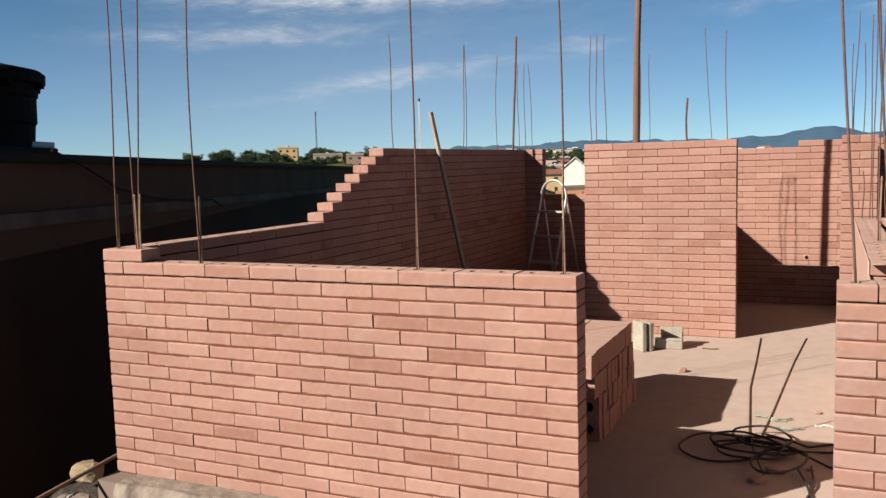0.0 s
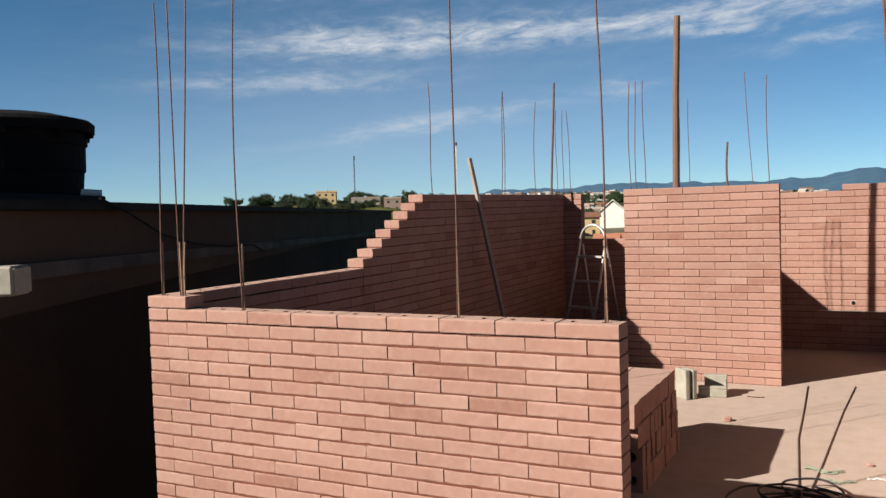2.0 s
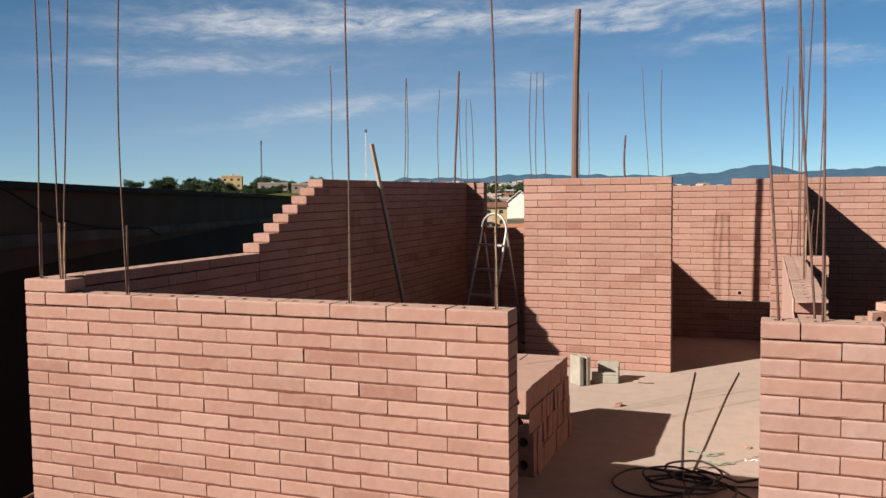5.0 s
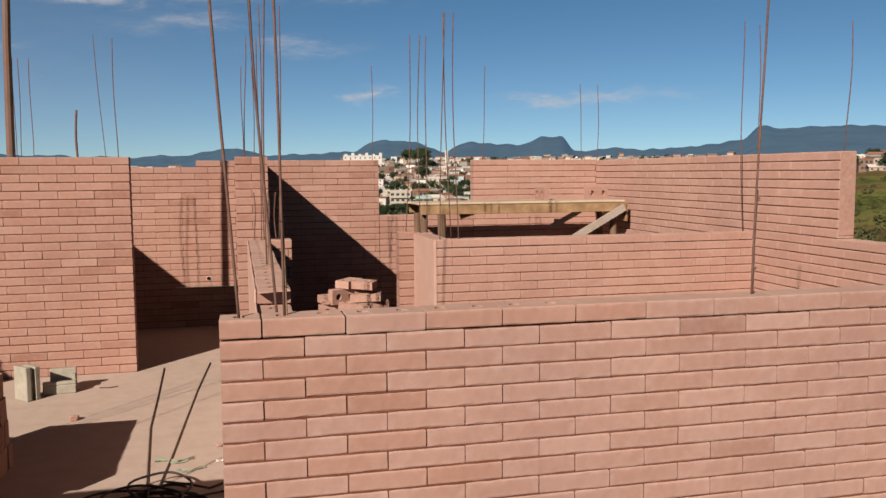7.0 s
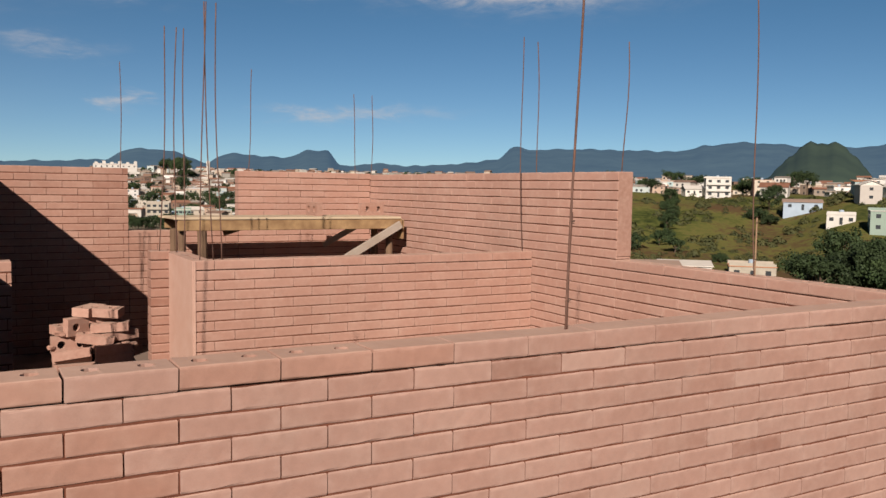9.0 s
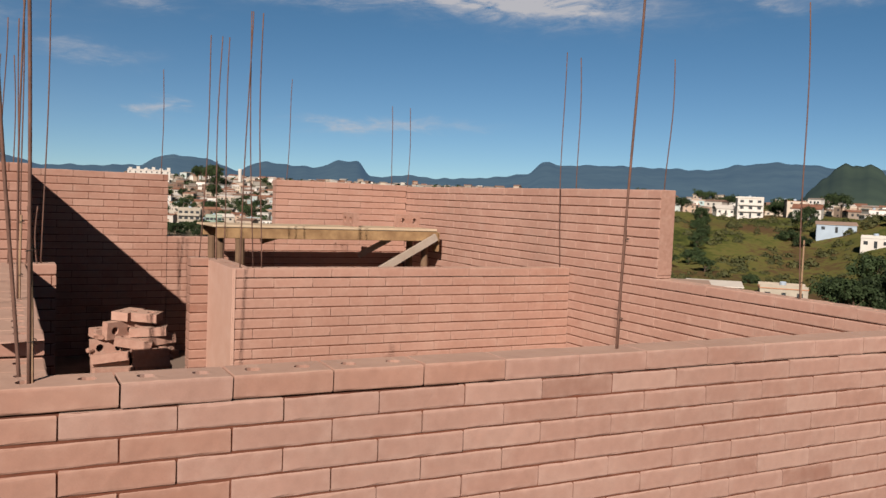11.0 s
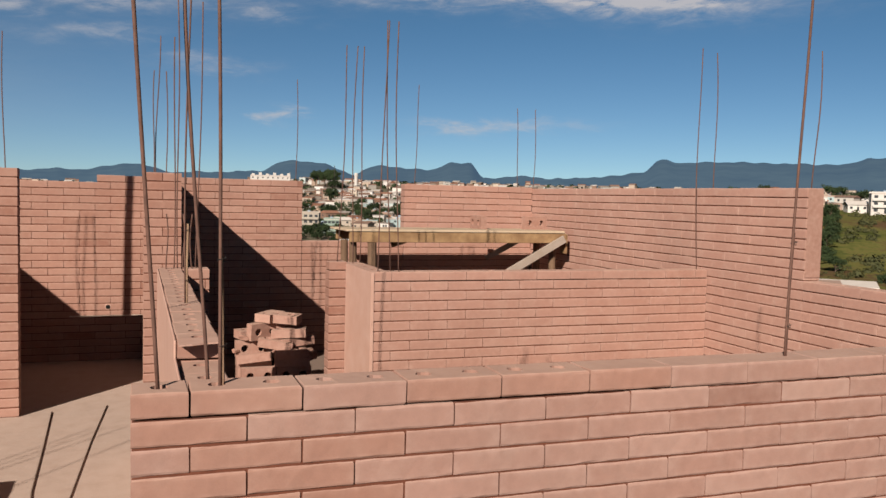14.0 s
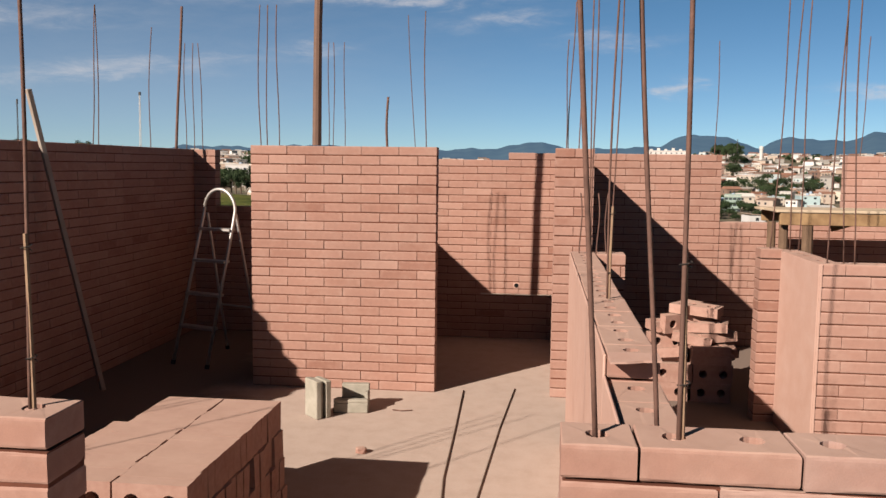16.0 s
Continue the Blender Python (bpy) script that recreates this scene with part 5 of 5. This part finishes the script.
KINDS = [
    house("house", 9, 7, 1, "gable", "small rendered house with a tiled gable roof on the hillside", cols=3),
    house("house", 8, 8, 2, "flat", "two-storey rendered house with a flat roof and parapet", cols=2),
    house("house", 10, 9, 3, "flat", "three-storey town house with a flat roof", cols=3),
    house("house", 12, 7, 1, "shed", "low house with a sloping fibre-cement roof", cols=3),
    house("house", 8, 7, 2, "gable", "two-storey house with a tiled gable roof", cols=2),
    house("house", 7, 6, 2, "shed", "narrow two-storey house with a sloping roof", cols=2),
]
for k, ob in enumerate(KINDS):       # the first ones of their kinds stand in the town as well
    a = radians(-14 + 5.5 * k)
    x, y = 330 * math.sin(a), 330 * math.cos(a)
    ob.matrix_basis = pose(x, y, terrain(x, y), 0, 0, 20 * k)


def polar(az, r):
    return r * math.sin(radians(az)), r * math.cos(radians(az))


TAKEN = []


def free(x, y, gap):
    return all((x - a) ** 2 + (y - b) ** 2 > gap * gap for a, b in TAKEN)


def put_house(ob, az, r, turn, lift=0.0, dup=True):
    x, y = polar(az, r)
    m = pose(x, y, terrain(x, y) + lift, 0, 0, turn)
    TAKEN.append((x, y))
    if dup:
        return copy_thing(ob, m)
    ob.matrix_basis = m
    return ob


# houses that can be told apart
block_a = house("apartment_building", 11, 10, 4, "flat", "beige four-storey apartment building with balconies", BEIGEPAINT, cols=4, balcony=True)
put_house(block_a, 10.75, 450, -16, -1.6, False)
block_b = house("apartment_building", 8, 9, 3, "flat", "pale mint three-storey apartment building with balconies", GREENPAINT, cols=4, balcony=True)
put_house(block_b, 12.25, 452, -14, -1.2, False)
block_c = house("apartment_building", 11.5, 9, 3, "flat", "white apartment building on the ridge with open verandas", WHITEPAINT, cols=3, balcony=True)
put_house(block_c, 47.15, 425, -40, 0, False)
villa = house("house", 12, 9, 1, "gable", "white bungalow with a red tiled hipped roof", WHITEPAINT, cols=4)
put_house(villa, 50.6, 420, -58, 1.2, False)
mint = house("house", 12, 9, 2, "flat", "mint green two-storey house on the slope", GREENPAINT, cols=3)
put_house(mint, 57.2, 265, -52, 0.0, False)
blue = house("house", 13, 9, 1, "shed", "pale blue low house on the slope", BLUEPAINT, cols=3)
put_house(blue, 52.2, 335, -50, 0.3, False)
whitewall = house("house", 8, 7, 1, "flat", "low white house with barred openings", WHITEPAINT, cols=3)
put_house(whitewall, 54.4, 285, -55, -0.6, False)
lowwhite = house("house", 10, 7, 1, "flat", "low pale house at the foot of the grassy hill", BEIGEPAINT, cols=3)
put_house(lowwhite, 49.3, 205, -45, -1.2, False)
for az, r, turn in ((43.2, 205, -38), (45.2, 210, -42)):
    put_house(KINDS[3], az, r, turn, -2.0)
ochre = house("house", 10, 8, 2, "flat", "ochre two-storey house among trees", YELLOWPAINT, cols=3)
put_house(ochre, -34.9, 440, 30, 1.6, False)
put_house(KINDS[1], -30.5, 400, 30, -1.6)
grey_house = house("house", 14, 9, 2, "flat", "grey two-storey house with dark verandas among trees", BEIGEPAINT, cols=3, balcony=True)
put_house(grey_house, -32.3, 415, 32, -1.6, False)
white_gable = house("house", 11, 12, 1, "gable", "white rendered barn-like house with a pale gable roof", CREAMPAINT, cols=0, tiles=CREAMPAINT)
white_gable.matrix_basis = pose(*polar(-15.75, 330), -8.6, 0, 0, 104) @ Matrix.Diagonal((1, 1, 1.9, 1))
TAKEN.append(polar(-15.75, 330))
tan = house("house", 7.5, 6, 2, "gable", "ochre two-storey house with a terracotta roof among trees", YELLOWPAINT, cols=2)
tan.matrix_basis = pose(*polar(-17.55, 262), -8.6, 0, 0, 24)
TAKEN.append(polar(-17.55, 262))
for az, dist, turn, z in ((-16.2, 240, 10, -10.8), (-18.6, 255, 35, -9.2), (-14.9, 250, 20, -11.0)):
    copy_thing(KINDS[0], pose(*polar(az, dist), z, 0, 0, turn) @ Matrix.Diagonal((0.75, 0.75, 0.8, 1)))
    TAKEN.append(polar(az, dist))
hostel = house("apartment_building", 34, 10, 1, "flat", "long white building with a row of roof tanks above the town", WHITEPAINT, cols=8)
for k in range(6):
    part("roof_tank", boxed((-16 + 6.1 * k, -2.5, 3.2), (-13.4 + 6.1 * k, 0, 5.2 + 0.9 * (k % 2)), 0.05), WHITEPAINT, hostel)
hostel.matrix_basis = pose(*polar(8.2, 760), 13.2, 0, 0, -8)
TAKEN.append(polar(8.2, 760))
spire = thing("water_tower", lathe([(2.2, -4), (2.0, 4), (2.0, 13.0), (2.3, 13.2), (2.3, 16), (1.2, 16.8)], 16), WHITEPAINT, "slim white cylindrical water tower above the town", "tower")
spire.location = (*polar(13.85, 1000), terrain(*polar(13.85, 1000)) + 3)


def mast(az, r, high, label, thick=0.12, paint=None):
    ob = thing("radio_mast", None, None, label, "mast")
    x, y = polar(az, r)
    ob.location = (x, y, terrain(x, y))
    w = high * 0.012
    for sx, sy in ((-1, -1), (1, -1), (0, 1)):
        part("leg", tubed([(sx * w, sy * w, -2), (sx * w * 0.4, sy * w * 0.4, high)], thick, 5), paint or NEIGHBAND, ob)
    for k in range(10):
        u = k / 10
        q = w * (1 - 0.6 * u)
        part("lattice", tubed([(-q, -q, high * u), (q, -q, high * (u + 0.05)), (0, q, high * (u + 0.1))], 0.07, 4), NEIGHBAND, ob)
    part("antenna", boxed((-w, -w, high - 2.2), (w, w, high), 0.1), NEIGHBAND, ob)


mast(-33.0, 430, 26, "slender grey radio mast on the wooded rise")
mast(-26.1, 600, 52, "tall pale lattice radio mast", 0.22, WHITEPAINT)
mast(12.4, 900, 26, "grey lattice mast above the town")

r = random.Random(17)


def settle(number, az0, az1, d0, d1, gap):
    """Houses on the slope between two azimuths and two distances."""
    left = number
    for tries in range(number * 30):
        az, dist = r.uniform(az0, az1), r.uniform(d0, d1)
        x, y = polar(az, dist)
        if not free(x, y, gap):
            continue
        TAKEN.append((x, y))
        s = r.uniform(0.75, 1.1)
        copy_thing(r.choice(KINDS), pose(x, y, terrain(x, y), 0, 0, r.choice((0, 90)) + az * -0.6 + r.uniform(-14, 14)) @ Matrix.Diagonal((s, s, s * r.uniform(0.8, 1.05), 1)))
        left -= 1
        if not left:
            break


settle(95, 8.0, 17.5, 475, 720, 9.5)
settle(38, -21.0, -12.5, 330, 620, 10.0)
settle(40, 40.5, 61.0, 415, 520, 10.0)
settle(22, 39.5, 47.0, 470, 640, 10.0)
settle(8, 55.5, 60.0, 320, 405, 10.0)


def far_town():
    """Houses too far off to be told apart: walls, roofs and window openings, each its own island."""
    rr = random.Random(4)
    walls, roofs, panes = ([], []), ([], []), ([], [])

    def quad(mesh, points):
        n = len(mesh[0])
        mesh[0].extend(points)
        mesh[1].append(tuple(range(n, n + len(points))))

    def one(az, dist, w, d, h, detailed):
        x, y = polar(az, dist)
        z = terrain(x, y)
        turn = rr.uniform(-0.5, 0.5) - radians(az)
        c, s = math.cos(turn), math.sin(turn)
        at = lambda px, py, pz: (x + px * c - py * s, y + px * s + py * c, z + pz)
        n = len(walls[0])
        walls[0].extend(at(px, py, zz) for zz in (-3, h) for px, py in ((-w, -d), (w, -d), (w, d), (-w, d)))
        walls[1].extend(((n, n + 1, n + 5, n + 4), (n + 1, n + 2, n + 6, n + 5), (n + 2, n + 3, n + 7, n + 6), (n + 3, n, n + 4, n + 7), (n + 4, n + 5, n + 6, n + 7)))
        e = 0.4
        if rr.random() < 0.45:                       # gabled
            top = d * rr.uniform(0.22, 0.4)
            n = len(roofs[0])
            roofs[0].extend([at(-w - e, -d - e, h), at(w + e, -d - e, h), at(w + e, d + e, h), at(-w - e, d + e, h), at(-w - e, 0, h + top), at(w + e, 0, h + top)])
            roofs[1].extend(((n, n + 1, n + 5, n + 4), (n + 2, n + 3, n + 4, n + 5), (n + 1, n + 2, n + 5), (n + 3, n, n + 4)))
        else:                                        # flat or leaning slab
            tilt = rr.choice((0, 0, 0.8, 1.3))
            n = len(roofs[0])
            roofs[0].extend([at(-w - e, -d - e, h + 0.05), at(w + e, -d - e, h + 0.05), at(w + e, d + e, h + 0.05 + tilt), at(-w - e, d + e, h + 0.05 + tilt),
                             at(-w - e, -d - e, h + 0.4), at(w + e, -d - e, h + 0.4), at(w + e, d + e, h + 0.4 + tilt), at(-w - e, d + e, h + 0.4 + tilt)])
            roofs[1].extend(((n, n + 1, n + 5, n + 4), (n + 1, n + 2, n + 6, n + 5), (n + 2, n + 3, n + 7, n + 6), (n + 3, n, n + 4, n + 7), (n + 4, n + 5, n + 6, n + 7)))
        if detailed:
            for storey in range(max(1, int(h / 2.9))):
                q = storey * 2.9
                for k in range(rr.choice((2, 3))):
                    px = w * (-0.6 + 0.6 * k + rr.uniform(-0.1, 0.1))
                    if px + 0.6 < w:
                        quad(panes, [at(px - 0.55, -d - 0.06, q + 1.0), at(px + 0.55, -d - 0.06, q + 1.0), at(px + 0.55, -d - 0.06, q + 2.2), at(px - 0.55, -d - 0.06, q + 2.2)])
                py = d * rr.uniform(-0.4, 0.3)
                quad(panes, [at(-w - 0.06, py + 0.5, q + 1.0), at(-w - 0.06, py - 0.5, q + 1.0), at(-w - 0.06, py - 0.5, q + 2.2), at(-w - 0.06, py + 0.5, q + 2.2)])

    for k in range(2600):
        az, dist = rr.uniform(-27, 75), rr.uniform(0, 1) ** 0.8 * 950 + 560
        if (az < -26 or az > 36) and dist < 1000:
            continue
        one(az, dist, rr.uniform(3, 6), rr.uniform(3, 6), rr.choice((3, 3, 3.5, 3.5, 6)) * (1.6 if rr.random() < 0.04 else 1), False)
    for number, az0, az1, d0, d1 in ((330, 7.5, 18, 470, 900), (120, -21, -12.5, 370, 700), (150, 39.5, 47.5, 440, 700), (80, 49.5, 61, 440, 640)):
        for k in range(number):
            az, dist = rr.uniform(az0, az1), rr.uniform(d0, d1)
            if free(*polar(az, dist), 9.5):
                TAKEN.append(polar(az, dist))
                one(az, dist, rr.uniform(2.6, 5.5), rr.uniform(2.6, 4.5), rr.choice((3, 3.2, 3.4, 5.9, 6.2, 9.0)), True)
    for name, (verts, faces), mat, label in (("far_town", walls, FARTOWN, "distant pale houses crowding the slope"), ("far_roofs", roofs, FARROOF, "tiled and grey roofs of the distant houses"),
                                             ("far_windows", panes, PANE, "dark window openings of the distant houses")):
        me = bpy.data.meshes.new(name)
        me.from_pydata(verts, [], faces)
        me.materials.append(mat)
        tagged(new(name, me), label, "town", kind="stuff")


far_town()


# ---- trees and bushes ----
def tree_kind(seed, high, wide):
    rr = random.Random(seed)
    ob = thing("tree", None, None, "dark green broad-leaved tree with an uneven crown", "tree", group="trees on the hills")
    trunk = bmesh.new()
    tube(trunk, [(0, 0, -1.5), (0.1, 0, high * 0.25), (0.15, 0.1, high * 0.55)], [0.32, 0.24, 0.14], 7)
    tips = []
    for k in range(7):
        a = k * 2.4 + rr.uniform(-0.4, 0.4)
        reach, up = wide * rr.uniform(0.25, 0.42), high * rr.uniform(0.5, 0.85)
        tube(trunk, [(0.1, 0.05, high * rr.uniform(0.28, 0.5)), (reach * 0.5 * math.cos(a), reach * 0.5 * math.sin(a), up * 0.8), (reach * math.cos(a), reach * math.sin(a), up)], [0.12, 0.08, 0.04], 5)
        tips.append(Vector((reach * math.cos(a), reach * math.sin(a), up)))
    tips.append(Vector((0, 0, high * 0.85)))
    part("trunk", trunk, BARK, ob)
    verts, faces = [], []
    for tip in tips:
        for c in range(6):
            centre = tip + Vector((rr.gauss(0, 1), rr.gauss(0, 1), rr.gauss(0, 0.7))) * wide * 0.11
            size = wide * rr.uniform(0.09, 0.16)
            for q in range(64):
                d = Vector((rr.gauss(0, 1), rr.gauss(0, 1), rr.gauss(0, 0.8))).normalized()
                p = centre + d * size * rr.uniform(0.45, 1.2)
                u = d.cross(Vector((rr.gauss(0, 1), rr.gauss(0, 1), rr.gauss(0, 1)))).normalized() * size * 0.22
                w = (d * 0.6 + Vector((0, 0, 0.6))).cross(u).normalized() * size * 0.18
                n = len(verts)
                verts += [p - u, p - w * 0.8, p + u, p + w]
                faces.append((n, n + 1, n + 2, n + 3))
    me = bpy.data.meshes.new("crown")
    me.from_pydata(verts, [], faces)
    me.materials.append(LEAVES)
    part("crown", me, None, ob)
    return ob


TREES = [tree_kind(1, 8.5, 8.0), tree_kind(2, 7.0, 7.5), tree_kind(3, 10.5, 8.5)]
for k, ob in enumerate(TREES):
    x, y = polar(20 + 3 * k, 240 + 25 * k)
    ob.matrix_basis = pose(x, y, terrain(x, y))


def plant(az, dist, s, lift=0.0):
    x, y = polar(az, dist)
    copy_thing(r.choice(TREES), pose(x, y, terrain(x, y) + lift, 0, 0, r.uniform(0, 360)) @ Matrix.Diagonal((s, s, s * r.uniform(0.85, 1.1), 1)))


for k in range(74):                                     # the wooded rise
    az = r.uniform(-39, -24)
    plant(az, r.uniform(455, 480) if -35.6 < az < -30 else r.uniform(370, 430), r.uniform(0.8, 1.1) * lerp(0.72, 1.0, step(-39, -33, az)), -1.0)
for k in range(26):                                     # low trees before the houses on the rise
    plant(r.uniform(-36.5, -29.8), r.uniform(375, 400), r.uniform(0.40, 0.62), -1.2)
for k in range(14):
    plant(r.uniform(-41.5, -35), r.uniform(390, 430), r.uniform(0.7, 0.95), -1.0)
for k in range(12):
    plant(r.uniform(-29.5, -22), r.uniform(380, 460), r.uniform(0.9, 1.3), -0.5)
for k in range(110):                                     # between the houses of the town
    plant(r.choice((r.uniform(8, 17), r.uniform(-20, -12.5), r.uniform(-20, 33))), r.uniform(480, 820), r.uniform(0.9, 1.5), -1)
for k in range(11):
    plant(r.uniform(11.1, 12.4), r.uniform(890, 980), r.uniform(1.2, 1.9), 0)
for az, dist, s in ((-17.4, 335, 0.9), (-17.9, 340, 1.0), (-18.6, 338, 0.9), (-13.6, 345, 0.8), (-18.7, 292, 0.9), (-19.3, 300, 1.1), (-19.9, 290, 1.0), (-20.5, 298, 1.2), (-21.1, 292, 1.0), (-21.8, 300, 1.1), (-22.6, 296, 1.0), (-18.2, 305, 0.8), (-20.2, 260, 0.8), (-21.4, 262, 0.8), (-18.9, 262, 0.7)):
    plant(az, dist, s, -0.5)                            # round the white gabled house
for k in range(24):                                     # dark clump below the grassy hill
    plant(r.uniform(51.2, 60), r.uniform(150, 190), r.uniform(0.85, 1.15), -0.3)
for k in range(34):                                     # along the ridge and on the slope
    plant(r.uniform(38, 60), r.uniform(405, 640), r.uniform(0.7, 1.3), 0)
for az, dist, s in ((44.4, 385, 0.7), (44.2, 365, 0.75), (44.5, 345, 0.6), (44.0, 325, 0.7), (44.3, 300, 0.7), (44.0, 270, 0.7), (44.6, 245, 0.7), (49.6, 330, 1.1), (50.3, 345, 1.05), (50.4, 320, 0.8), (47.4, 225, 0.55), (49.4, 440, 1.3), (48.9, 450, 1.4), (42.0, 250, 0.8), (44.2, 375, 0.6), (44.1, 335, 0.7), (44.4, 312, 0.6), (44.1, 285, 0.65), (43.6, 258, 0.6)):
    plant(az, dist, s, -2.2 * s)
for k in range(26):                                     # before the lowest blocks of the town
    plant(8.5 + 0.21 * k + r.uniform(-0.1, 0.1), r.uniform(385, 425), r.uniform(0.5, 0.8), -0.5)


def far_trees():
    """Dark clumps of trees between the far houses."""
    rr = random.Random(31)
    verts, faces = [], []
    for k in range(900):
        az, dist = rr.uniform(-24, 36), rr.uniform(0, 1) ** 0.7 * 850 + 560
        if noise.noise(Vector((az * 0.6, dist * 0.011, 5.0))) < 0.0:
            continue
        x, y = polar(az, dist)
        z = terrain(x, y) + 2
        size = rr.uniform(3.0, 6.0)
        for q in range(20):
            d = Vector((rr.gauss(0, 1), rr.gauss(0, 1), rr.gauss(0, 0.8))).normalized()
            p = Vector((x, y, z)) + d * size * rr.uniform(0.3, 1.0)
            u = d.cross(Vector((rr.gauss(0, 1), rr.gauss(0, 1), rr.gauss(0, 1)))).normalized() * size * 0.45
            w = d.cross(u).normalized() * size * 0.4
            n = len(verts)
            verts += [p - u, p - w, p + u, p + w]
            faces.append((n, n + 1, n + 2, n + 3))
    me = bpy.data.meshes.new("far_trees")
    me.from_pydata(verts, [], faces)
    me.materials.append(LEAVES)
    tagged(new("far_trees", me), "dark clumps of trees among the far houses", "trees", kind="stuff")


far_trees()


def bushes():
    rr = random.Random(8)
    verts, faces = [], []
    for k in range(1500):
        az, dist = rr.uniform(36, 62), rr.uniform(215, 405)
        if noise.noise(Vector((az * 0.35, dist * 0.03, 2.0))) < -0.05:
            continue
        x, y = polar(az, dist)
        z = terrain(x, y)
        size = rr.uniform(0.35, 1.2) if rr.random() < 0.8 else rr.uniform(1.2, 2.4)
        for q in range(60):
            d = Vector((rr.gauss(0, 1), rr.gauss(0, 1), abs(rr.gauss(0, 0.8)))).normalized()
            p = Vector((x, y, z)) + d * size * rr.uniform(0.5, 1.1)
            u = d.cross(Vector((rr.gauss(0, 1), rr.gauss(0, 1), rr.gauss(0, 1)))).normalized() * size * 0.2
            w = d.cross(u).normalized() * size * 0.17
            n = len(verts)
            verts += [p - u, p - w, p + u, p + w]
            faces.append((n, n + 1, n + 2, n + 3))
    me = bpy.data.meshes.new("bushes")
    me.from_pydata(verts, [], faces)
    me.materials.append(BUSH)
    tagged(new("bushes", me), "low scrub and bushes scattered over the grassy hill", "bushes", kind="stuff")


bushes()

# ---- the bricks of the walls, last ----
lay_bricks()
